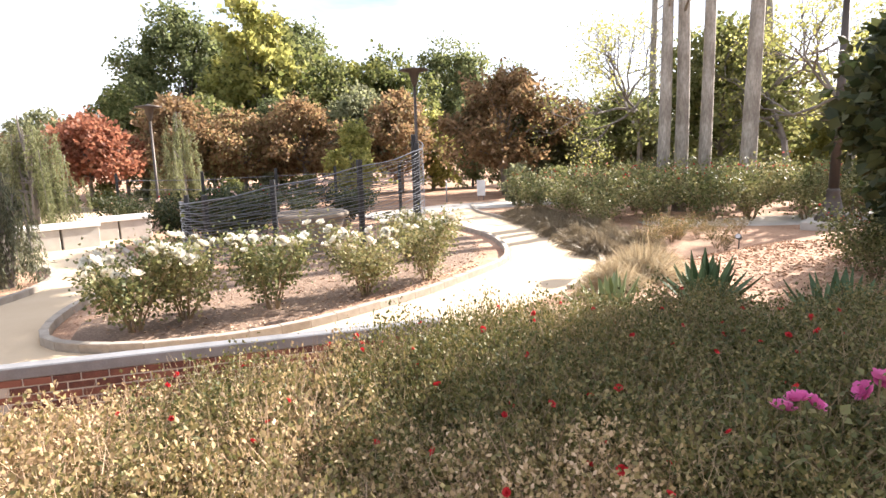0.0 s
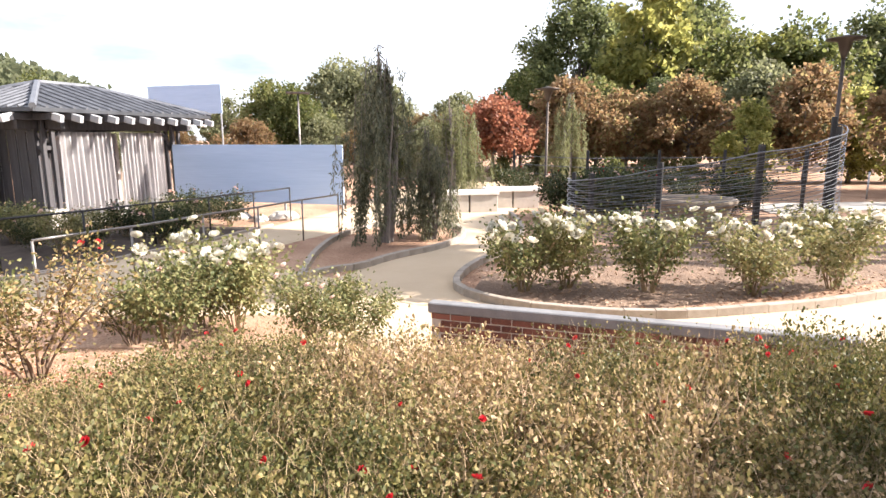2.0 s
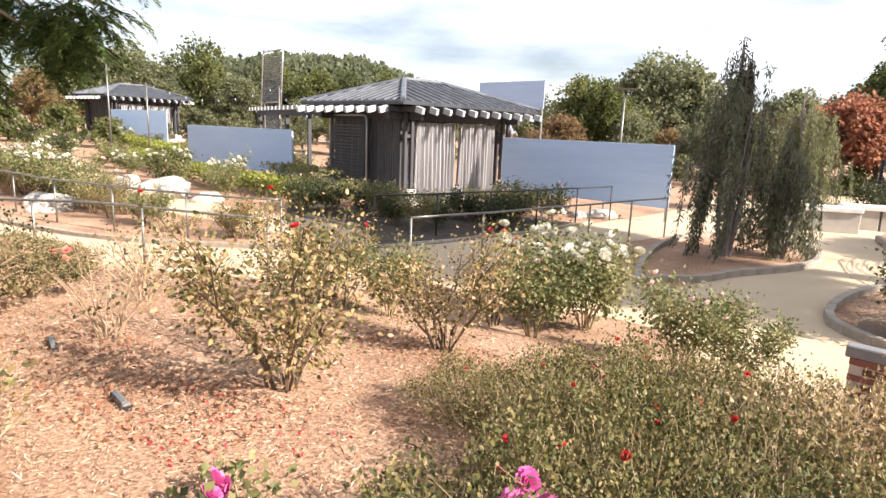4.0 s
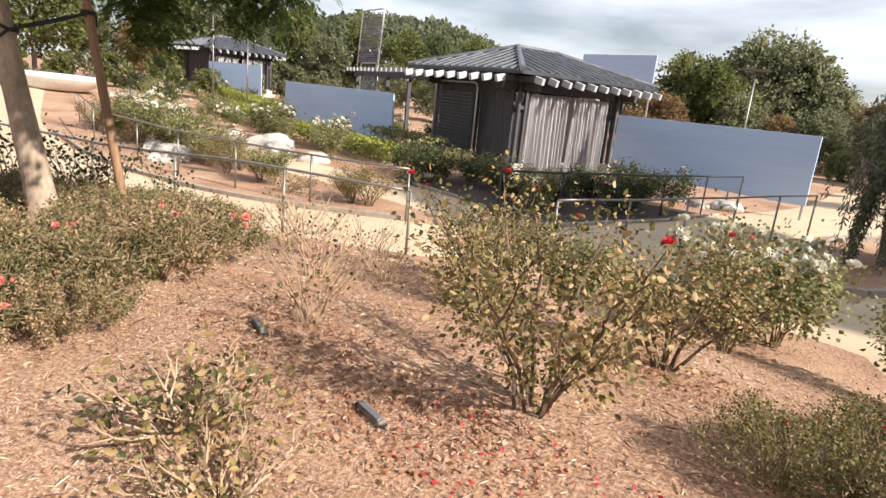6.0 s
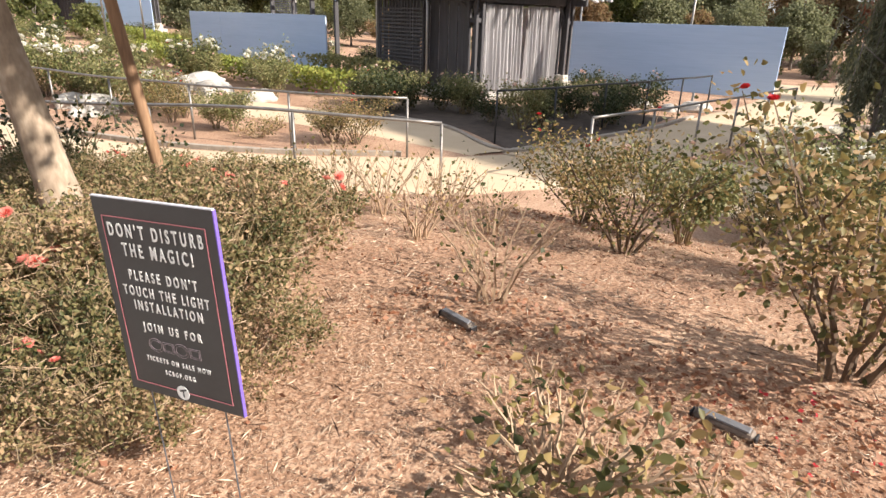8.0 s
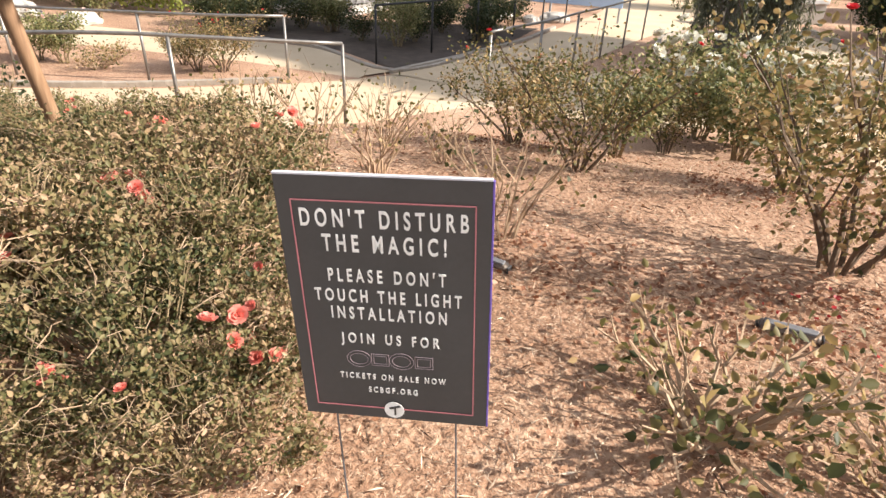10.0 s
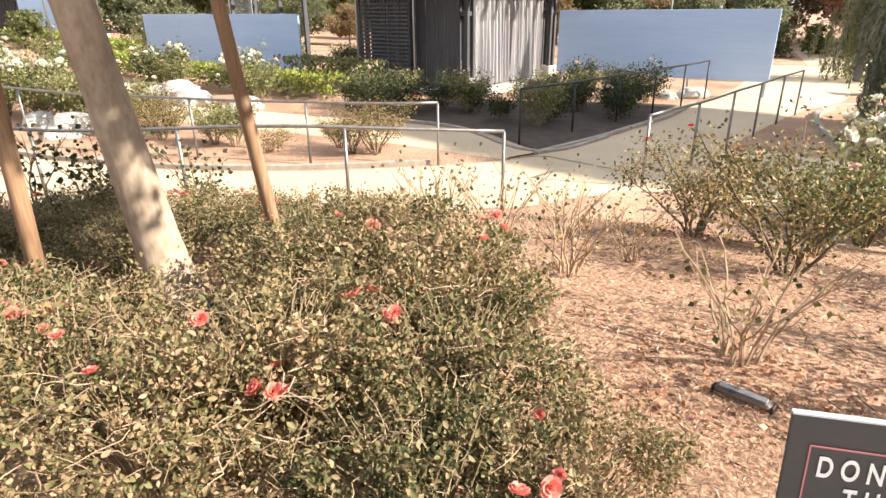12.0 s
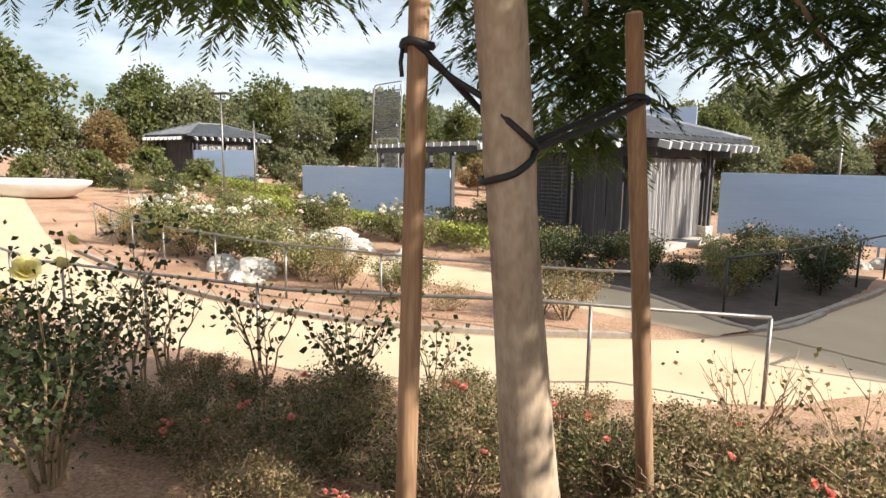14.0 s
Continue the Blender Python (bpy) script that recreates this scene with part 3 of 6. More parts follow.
def pavilion(at, rz, label):
    """Hip-roofed garden pavilion: local x along the short side, y along the long side, near corner at the origin, z from its floor."""
    P = thing("garden_pavilion", at, label, "pavilion", "garden pavilions", rz=rz)
    W, D, H, TOP = 3.8, 4.8, 3.05, 4.12
    part("floor_slab", box((-W / 2, D / 2, 0.0), (W + 0.9, D + 0.9, 0.3), bevel=0.02), M_CONC, P, "pale concrete plinth")
    corners = [(0, 0), (0, D), (-W, D), (-W, 0)]
    for x, y in corners:
        bm = bmesh.new()
        for dx, dy in ((-0.14, -0.14), (0.14, -0.14), (-0.14, 0.14), (0.14, 0.14)):
            add_box(bm, (x + dx, y + dy, 1.6), (0.11, 0.11, 2.9), bevel=0.008)
        add_box(bm, (x, y, 2.2), (0.3, 0.3, 0.12), bevel=0.01)
        part("post", bm, M_DARKWOOD, P, "clustered charcoal timber post")
        part("post_base", box((x, y, 0.32), (0.52, 0.52, 0.36), bevel=0.02), M_CONC, P, "square pale stone post base")
    for a, b in zip(corners, corners[1:] + corners[:1]):
        dx, dy = b[0] - a[0], b[1] - a[1]
        ln, an = math.hypot(dx, dy), math.degrees(math.atan2(dy, dx))
        part("beam", box(((a[0] + b[0]) / 2, (a[1] + b[1]) / 2, H - 0.22), (ln + 1.5, 0.12, 0.24), an, 0.01), M_DARKWOOD, P)
        # curved knee braces
        ux, uy = dx / ln, dy / ln
        for s0, sg in ((0.0, 1), (ln, -1)):
            pts = [(a[0] + ux * (s0 + sg * (0.12 + 0.62 * (1 - math.cos(t)))), a[1] + uy * (s0 + sg * (0.12 + 0.62 * (1 - math.cos(t)))), H - 1.0 + 0.66 * math.sin(t)) for t in np.linspace(0, math.pi / 2, 6)]
            part("brace", tube(pts, 0.05, 6), M_DARKWOOD, P)
    # rafters under the eaves, their ends coloured pale as if sunlit
    o = 0.62
    for y in np.arange(-0.5, D + 0.6, 0.58):
        for sx, x in ((1, 0), (-1, -W)):
            part("rafter", box((x + sx * 0.35, y, H - 0.02), (1.5, 0.09, 0.17), 0, 0.008), M_DARKWOOD, P)
            part("rafter_end", box((x + sx * 1.22, y, H - 0.06), (0.32, 0.12, 0.19), 0, 0.012, ry=sx * 14), M_TAIL, P, "rafter end with sunlight put into its pale colour")
    for x in np.arange(-W - 0.5, 0.6, 0.58):
        for sy, y in ((-1, 0), (1, D)):
            part("rafter", box((x, y + sy * 0.35, H - 0.02), (0.09, 1.5, 0.17), 0, 0.008), M_DARKWOOD, P)
            part("rafter_end", box((x, y + sy * 1.22, H - 0.06), (0.12, 0.32, 0.19), 0, 0.012, rx=-sy * 14), M_TAIL, P, "rafter end with sunlight put into its pale colour")
    # hip roof with standing seams
    e = 0.95
    xa, xb, ya, yb, z0 = -W - e, e, -e, D + e, H + 0.1
    half = (xb - xa) / 2
    xm = (xa + xb) / 2
    r0, r1 = ya + half * 0.86, yb - half * 0.86
    bm = bmesh.new()
    low = [bm.verts.new(c) for c in ((xa, ya, z0), (xb, ya, z0), (xb, yb, z0), (xa, yb, z0))]
    edge = [bm.verts.new((v.co.x, v.co.y, z0 + 0.1)) for v in low]
    ra, rb = bm.verts.new((xm, r0, TOP)), bm.verts.new((xm, r1, TOP))
    bm.faces.new(low[::-1])
    for k in range(4):
        bm.faces.new((low[k], low[(k + 1) % 4], edge[(k + 1) % 4], edge[k]))
    bm.faces.new((edge[0], edge[1], ra))
    bm.faces.new((edge[1], edge[2], rb, ra))
    bm.faces.new((edge[2], edge[3], rb))
    bm.faces.new((edge[3], edge[0], ra, rb))
    roof = part("roof", bm, M_ROOF, P, "slate-grey hipped metal roof")
    rise = TOP - z0 - 0.1
    for y in np.arange(ya + 0.4, yb - 0.1, 0.4):
        f = min(1.0, (y - ya) / (r0 - ya), (yb - y) / (yb - r1))
        for sx, x0 in ((1, xb), (-1, xa)):
            xt = x0 + (xm - x0) * f
            part("seam", tube([(x0, y, z0 + 0.12), (xt, y, z0 + 0.12 + rise * f)], 0.045, 4), M_SEAM, roof)
    for x in np.arange(xa + 0.4, xb - 0.1, 0.4):
        f = 1 - abs(x - xm) / half
        for y0, y1 in ((ya, r0), (yb, r1)):
            part("seam", tube([(x, y0, z0 + 0.12), (x, y0 + (y1 - y0) * f, z0 + 0.12 + rise * f)], 0.045, 4), M_SEAM, roof)
    hips = ((edge_c, top) for edge_c, top in (((xa, ya), r0), ((xb, ya), r0), ((xb, yb), r1), ((xa, yb), r1)))
    for (x, y), t in hips:
        part("hip_cap", tube([(x, y, z0 + 0.13), (xm, t, TOP + 0.03)], 0.09, 6), M_SEAM, roof, "hip ridge cap")
    part("hip_cap", tube([(xm, r0, TOP + 0.03), (xm, r1, TOP + 0.03)], 0.09, 6), M_SEAM, roof, "ridge cap")
    # cloth between the posts
    k = 0
    for a, b in zip(corners, corners[1:] + corners[:1]):
        a, b = Vector((*a, 0)), Vector((*b, 0))
        d = (b - a).normalized()
        L = (b - a).length
        if abs(d.x) > 0.5 and a.y < 1.0:
            # short side in shade: dark boards added where shaded curtains would hang
            n = 17
            for i in range(n):
                c = a + d * (0.28 + (L - 0.56) * (i + 0.5) / n)
                part("board", box((c.x, c.y + 0.02 * (i % 2), 1.5), ((L - 0.56) / n - 0.014, 0.03, 2.6), 0, 0.004), M_DARKWOOD, P, "dark upright board added in place of the shaded curtain")
            continue
        mid = L * (0.5 if a.x > -0.1 and b.x > -0.1 else 0.64)
        cuts = [(0.42, mid - 0.11), (mid + 0.11, L - 0.5)]
        for s0, s1 in cuts:
            p, q = a + d * s0, a + d * s1
            part("curtain", curtain((p.x, p.y), (q.x, q.y), 0.22, H - 0.4, 40 + k), M_CURTAIN, P, "grey pleated outdoor curtain, drawn closed")
            k += 1
    return P


GP = gz(-12.6, 17.0)
pavilion((-12.6, 16.95, GP), -14, "charcoal timber pavilion with grey curtains and hipped metal roof")
pavilion((-45.2, 26.2, 0.0), -4, "far charcoal pavilion with grey curtains and hipped metal roof")


def lattice(at, rz, w, h, label, tilt=0.0, z0=0.0):
    """Slatted panel in a round-cornered tube frame."""
    L = thing("lattice_screen", at, label, "screen", rz=rz)
    r = 0.18
    pts = [(0, 0, z0), (0, 0, z0 + h - r), (0.05, 0, z0 + h - 0.05), (r, 0, z0 + h), (w - r, 0, z0 + h), (w - 0.05, 0, z0 + h - 0.05), (w, 0, z0 + h - r), (w, 0, z0)]
    part("frame", tube([(x, tilt * (z - z0), z) for x, y, z in pts], 0.036, 8), M_SCREEN_EDGE, L, "bent pale steel tube frame", True)
    inner = 0.3
    for i in range(int((h - 0.5) / 0.11)):
        z = z0 + 0.3 + i * 0.11
        part("slat", box((w / 2, tilt * (z - z0), z), (w - 2 * inner * 0.6, 0.02, 0.06), 0, 0.004), M_DARKWOOD if z0 < 1 and w > 2.2 else M_SLAT, L)
    cols = 15 if z0 < 1 and w > 2.2 else 5
    for i in range(cols):
        x = inner * 0.7 + (w - 1.4 * inner) * i / (cols - 1)
        part("upright", box((x, 0.03 + tilt * h / 2, z0 + h / 2), (0.07 if cols > 5 else 0.04, 0.02, h - 0.25), 0, 0.003, rx=-math.degrees(math.atan(tilt))), M_DARKWOOD, L)
    return L


lattice((-16.55, 17.75, gz(-16.5, 17.7)), -19, 2.5, 2.85, "dark slatted lattice panel in a steel tube frame beside the pavilion")
lattice((-27.6, 24.6, gz(-27.6, 24.6)), -18, 1.9, 3.4, "far dark slatted lattice tower standing in the garden")
lattice((-28.1, 24.8, gz(-28, 24.8)), -18, 2.5, 2.9, "upper slatted lattice panel leaning on the tower", 0.06, 3.2)


def pergola():
    P = thing("pergola", (-17.2, 18.6, gz(-17, 18.6)), "grey timber pergola arm with pale rafter ends", "pergola", rz=152)
    for y in (-0.5, 0.5):
        part("beam", box((4.6, y, 2.95), (10.2, 0.11, 0.22), 0, 0.01), M_DARKWOOD, P)
    for x in np.arange(0.2, 9.6, 0.62):
        part("rafter", box((x, 0, 3.12), (0.08, 1.9, 0.15), 0, 0.008), M_DARKWOOD, P)
        for sy in (-0.97, 0.97):
            part("rafter_end", box((x, sy, 3.12), (0.09, 0.05, 0.16), 0, 0.006), M_TAIL, P, "rafter end with sunlight put into its pale colour")
    for x in (4.4, 9.2):
        for y in (-0.5, 0.5):
            part("post", box((x, y, 1.45), (0.16, 0.16, 2.9), 0, 0.01), M_DARKWOOD, P)


pergola()


def screen(p, q, z0, z1, label, legs, joints=()):
    """A long standing sheet between two plan points on short legs."""
    (x0, y0), (x1, y1) = p, q
    ln, an = math.hypot(x1 - x0, y1 - y0), math.degrees(math.atan2(y1 - y0, x1 - x0))
    g = gz(x0, y0)
    S = thing("privacy_screen", (x0, y0, g), label, "screen", "frosted garden screens", rz=an)
    cuts = [0.0, *[j * ln for j in joints], ln]
    for a, b in zip(cuts, cuts[1:]):
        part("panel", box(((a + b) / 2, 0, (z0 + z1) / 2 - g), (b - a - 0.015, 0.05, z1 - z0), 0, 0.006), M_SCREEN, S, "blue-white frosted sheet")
    for s in legs:
        bot = min(gz(x0 + (x1 - x0) * s, y0 + (y1 - y0) * s), z0) - g - 0.05
        part("leg", box((s * ln, 0.07, (bot + z1 - g) / 2), (0.06, 0.06, z1 - g - bot), 0, 0.004), M_SCREEN_EDGE, S)
    return S


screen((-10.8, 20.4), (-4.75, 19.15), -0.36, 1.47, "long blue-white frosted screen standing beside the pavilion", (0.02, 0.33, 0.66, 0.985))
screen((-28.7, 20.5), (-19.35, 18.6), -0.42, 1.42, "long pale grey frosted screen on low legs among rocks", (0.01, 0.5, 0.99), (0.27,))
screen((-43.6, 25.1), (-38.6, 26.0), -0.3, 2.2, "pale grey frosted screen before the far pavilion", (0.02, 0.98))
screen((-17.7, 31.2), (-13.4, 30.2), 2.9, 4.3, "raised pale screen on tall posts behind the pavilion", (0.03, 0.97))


# ---- plants ----
def ball_points(n, r, rad, flat=1.0, hollow=0.35):
    d = r.normal(size=(n, 3))
    d /= np.linalg.norm(d, axis=1, keepdims=True)
    k = (hollow + (1 - hollow) * r.random(n) ** 0.55)[:, None]
    return d * k * rad * np.array([1, 1, flat]), d


def bloom_mesh(name, mat, r0=0.045, seed=3):
    """A rose: rings of cupped petals."""
    r = np.random.default_rng(seed)
    v, f = [Vector((0, 0, 0))], []
    for ring, (n, tilt, ln) in enumerate(((7, 0.35, 1.0), (6, 0.7, 0.85), (5, 1.05, 0.7), (4, 1.35, 0.5))):
        for k in range(n):
            a = 2 * math.pi * (k + 0.5 * ring) / n + r.uniform(-0.2, 0.2)
            rad, up = Vector((math.cos(a), math.sin(a), 0)), Vector((0, 0, 1))
            d = rad * math.cos(tilt) + up * math.sin(tilt)
            s = Vector((-math.sin(a), math.cos(a), 0))
            L, w = r0 * ln * r.uniform(0.85, 1.15), r0 * 0.5 * ln
            p = Vector((0, 0, 0))
            i = len(v)
            v += [p + d * L * 0.55 + s * w, p + d * L * 1.0 + s * w * 0.5 + up * r0 * 0.12, p + d * L * 1.0 - s * w * 0.5 + up * r0 * 0.12, p + d * L * 0.55 - s * w]
            f.append((0, i, i + 1, i + 2, i + 3))
    me = bpy.data.meshes.new(name)
    me.from_pydata(v, [], f)
    me.materials.append(mat)
    return me


BLOOM = {k: bloom_mesh("bloom", m, s) for k, m, s in (("white", P_WHITE, 0.085), ("red", P_RED, 0.05), ("coral", P_CORAL, 0.05), ("pink", P_PINK, 0.06), ("yellow", P_YELLOW, 0.06), ("blush", P_BLUSH, 0.055), ("scarlet", P_RED, 0.026))}
BLOOM_LABEL = {"white": "cream-white rose bloom", "red": "red rose bloom", "coral": "coral rose bloom", "pink": "magenta rose bloom", "yellow": "pale yellow rose bloom", "blush": "faded blush rose bloom", "scarlet": "small scarlet bloom"}


def put_bloom(parent, kind, p, s=1.0):
    o = new("bloom", BLOOM[kind])
    o.parent = parent
    o["label"] = BLOOM_LABEL[kind]
    o.matrix_basis = pose(*p, random.uniform(-50, 50), random.uniform(-50, 50), random.uniform(0, 360)) @ Matrix.Scale(s, 4)


def rose_bush(seed, h, rad, canes, leaf_n, leaf, leaf_mat_, blooms, bloom_kind, label, cane_mat=None, leaf_low=0.35, group="rose bushes", oval=False, loose=0.2, cane_r=0.012):
    """Upright canes that fork, leaflets gathered in sprays along them, blooms at the tips."""
    r = np.random.default_rng(seed)
    B = thing("rose_bush", (0, 0, -60), label, "rose bush", group)
    bm = bmesh.new()
    nodes, tips = [], []
    for c in range(canes):
        a = 2 * math.pi * c / canes + r.uniform(-0.4, 0.4)
        out, hh = rad * r.uniform(0.35, 1.0), h * r.uniform(0.6, 1.0)
        pts = []
        for i in range(6):
            s = i / 5
            pts.append(Vector((math.cos(a) * (0.05 + out * s ** 1.15) + r.normal() * 0.018, math.sin(a) * (0.05 + out * s ** 1.15) + r.normal() * 0.018, -0.05 + (hh + 0.05) * s ** 0.85)))
        add_tube(bm, pts, [cane_r * k for k in (1, 0.92, 0.75, 0.58, 0.42, 0.25)], 4)
        tips.append(pts[-1])
        nodes += [p for p in pts if p.z > h * leaf_low * 0.6]
        for _ in range(r.integers(2, 5)):
            s = r.integers(2, 5)
            b0 = pts[s]
            aa = a + r.uniform(-1.3, 1.3)
            L = h * r.uniform(0.15, 0.42)
            b1 = b0 + Vector((math.cos(aa) * L * 0.45, math.sin(aa) * L * 0.45, L * 0.5))
            b2 = b1 + Vector((math.cos(aa) * L * 0.3, math.sin(aa) * L * 0.3, L * 0.5))
            add_tube(bm, [b0, b1, b2], [cane_r * 0.5, cane_r * 0.33, cane_r * 0.17], 3)
            nodes += [b1, b2, (b1 + b2) / 2, (b0 + b1) / 2]
            tips.append(b2)
    part("branchwork", bm, cane_mat or M_CANE, B, "thorny brown canes")
    if leaf_n:
        nd = np.array([tuple(p) for p in nodes])
        pick = nd[r.integers(0, len(nd), leaf_n)]
        spread = rad * loose
        c = pick + r.normal(size=(leaf_n, 3)) * [spread, spread, spread * 0.75]
        c[:, 2] = np.abs(c[:, 2])
        d = c - pick + r.normal(size=(leaf_n, 3)) * spread * 0.7 + [0, 0, -0.1 * spread]
        part("foliage", leaves("foliage", c, d, leaf, 0.3 if oval else 0.42, 0.12, seed, oval), leaf_mat_, B)
    tips.sort(key=lambda p: -p.z)
    for i in range(blooms):
        p = tips[i % len(tips)]
        put_bloom(B, bloom_kind, p + Vector((r.normal() * 0.03, r.normal() * 0.03, 0.01)), r.uniform(0.75, 1.25) * (0.52 if bloom_kind in ("red", "coral") else 1.0))
    return B


def low_shrub(seed, rad, h, n, leaf, mat_, label, blooms, kind, name="groundcover_rose", sprigs=150, clump=42, stem_mat=None, oval=False, arch=0):
    """Dense low mound of fine leaves over wiry stems."""
    r = np.random.default_rng(seed)
    B = thing(name, (0, 0, -60), label, "shrub", "low rose shrubs")
    bm = bmesh.new()
    for _ in range(80):
        a, s = r.uniform(0, 2 * math.pi), r.uniform(0.2, 1.0)
        q = Vector((math.cos(a) * rad * s, math.sin(a) * rad * s, h * r.uniform(0.75, 1.12) * (1 - 0.35 * s * s)))
        m = Vector((q.x * 0.55, q.y * 0.55, q.z * 0.6)) + Vector(r.normal(size=3) * 0.03)
        add_tube(bm, [(q.x * 0.15, q.y * 0.15, -0.08), m, q], [0.005, 0.0032, 0.0014], 3, False)
    for _ in range(sprigs):
        a, s = r.uniform(0, 2 * math.pi), math.sqrt(r.random())
        z = h * (1 - 0.38 * s ** 2.5)
        q = Vector((math.cos(a) * rad * s, math.sin(a) * rad * s, z * r.uniform(0.7, 0.95)))
        e = q + Vector((r.normal() * 0.05, r.normal() * 0.05, r.uniform(0.05, 0.16)))
        add_tube(bm, [q, (q + e) / 2 + Vector((r.normal() * 0.012, r.normal() * 0.012, 0)), e], [0.0017, 0.0013, 0.0008], 3, False)
    tagged(part("branchwork", bm, stem_mat or M_TWIG, B, "wiry stems"), kind="stuff")
    if arch:
        # bare crooked twigs lying over the leaves
        bm = bmesh.new()
        for _ in range(arch):
            a, s = r.uniform(0, 2 * math.pi), math.sqrt(r.random()) * 0.9
            p = Vector((math.cos(a) * rad * s, math.sin(a) * rad * s, h * (1 - 0.38 * s ** 2.5) * r.uniform(0.7, 0.98)))
            h0 = r.uniform(0, 2 * math.pi)
            pts = [p]
            for k in range(4):
                h0 += r.normal() * 0.6
                pts.append(pts[-1] + Vector((math.cos(h0), math.sin(h0), r.uniform(-0.3, 0.75))) * r.uniform(0.03, 0.075))
            add_tube(bm, pts, [0.003, 0.0026, 0.0022, 0.0016, 0.001], 4, False)
        tagged(part("twig_tangle", bm, M_TWIG, B, "bleached bare twigs"), kind="stuff")
    k = n // clump
    a, s = r.uniform(0, 2 * math.pi, k), np.sqrt(r.random(k))
    top = h * (1 - 0.38 * s ** 2.5) * (1 + 0.2 * np.sin(4 * a + seed) * s) * r.uniform(0.78, 1.14, k)
    wob = 1 + 0.1 * np.sin(3 * a + seed)
    tip = np.stack([np.cos(a) * s * rad * wob, np.sin(a) * s * rad * wob, top], 1)
    root = tip * [0.72, 0.72, 0.35]
    pick = r.integers(0, k, n)
    t = r.random(n)[:, None] ** 0.6
    c = root[pick] + (tip - root)[pick] * t + r.normal(size=(n, 3)) * (0.014 + 0.02 * t)
    d = r.normal(size=(n, 3)) + (tip - root)[pick] / h * 1.4
    part("foliage", leaves("foliage", c, d, leaf, 0.28 if oval else 0.34, 0.15, seed, oval), mat_, B)
    for _ in range(blooms):
        a, s = r.uniform(0, 6.28), r.uniform(0.1, 0.9)
        for _k in range(r.integers(1, 4) if kind == "coral" else 1):
            dx, dy = r.normal(size=2) * 0.035 * (kind == "coral")
            put_bloom(B, kind, (math.cos(a) * s * rad + dx, math.sin(a) * s * rad + dy, h * (1 - 0.38 * s ** 2.5) * 1.0), r.uniform(0.5, 0.95))
    return B


def plant(src, x, y, s=1.0, rz=None, sz=None, dz=0.0):
    """A copy of a plant rooted at the plan point."""
    rz = random.uniform(0, 360) if rz is None else rz
    return copy_thing(src, pose(x, y, gz(x, y) + dz, 0, 0, rz) @ Matrix.Diagonal((s, s, sz or s, 1)))


def bin_source(src):
    """Take the pattern plant itself away once its copies stand."""
    for o in (*src.children_recursive, src):
        bpy.data.objects.remove(o)


# groundcover before the camera
FINE = [low_shrub(210 + i, 0.62, 0.52, 8200, 0.0205, L_SHRUB, "dense dry groundcover rose with tan leaves and scattered red blooms", b, "scarlet") for i, b in enumerate((1, 0, 2))]
GREENER = [low_shrub(220 + i, 0.62, 0.52, 7600, 0.0215, L_SHRUB_GREEN, "dense green groundcover rose with small red blooms", b, "scarlet", stem_mat=M_CANE) for i, b in enumerate((3, 2))]
SHRUBS = [low_shrub(200 + i, 0.62, 0.52, 4600, 0.0265, L_SHRUB, "dense dry groundcover rose with tan leaves and scattered red blooms", b, "scarlet") for i, b in enumerate((1, 1, 0, 2))]
for j, y in enumerate((2.45, 3.0, 3.55, 4.1, 4.65)):
    for i in range(15):
        x = -2.0 + i * 0.62 + (0.3 if j % 2 else 0) + random.uniform(-0.12, 0.12)
        yy = y + random.uniform(-0.12, 0.12) + 0.25 * max(0.0, -1.4 - x) - 0.02 * max(0.0, x)
        if (x > 3.1 and yy > 4.15) or (x > 4.1 and yy > 3.0):
            continue
        # beyond x 1.3 the darker green leaves also deepen the hedge's shade
        plant(GREENER[(i + j) % 2] if (j < 2 and x < 0.2) or x < -1.3 or x > 1.3 or (i * 7 + j * 3) % 10 < 2 else FINE[(i + j) % 3] if j < 2 else SHRUBS[(i * 3 + j) % 4], x, yy, random.uniform(0.85, 1.15), None, random.uniform(1.0, 1.15) * (1.15 if j > 2 and 1.2 < x < 2.8 else 1.0))
for x, y, s in ((-2.55, 4.35, 0.8), (-2.95, 4.05, 0.7)):
    plant(GREENER[0], x, y, s)
for s in SHRUBS + FINE + GREENER:
    bin_source(s)

# coral shrub mass round the young tree
CORAL = [low_shrub(230 + i, 0.6, 0.6, 6200, 0.028, L_CORAL, "low coral rose shrub with dry green leaves on the bank", b, "coral", "shrub_rose", 110, 64, M_CANE, True, 55) for i, b in enumerate((2, 1, 3))]
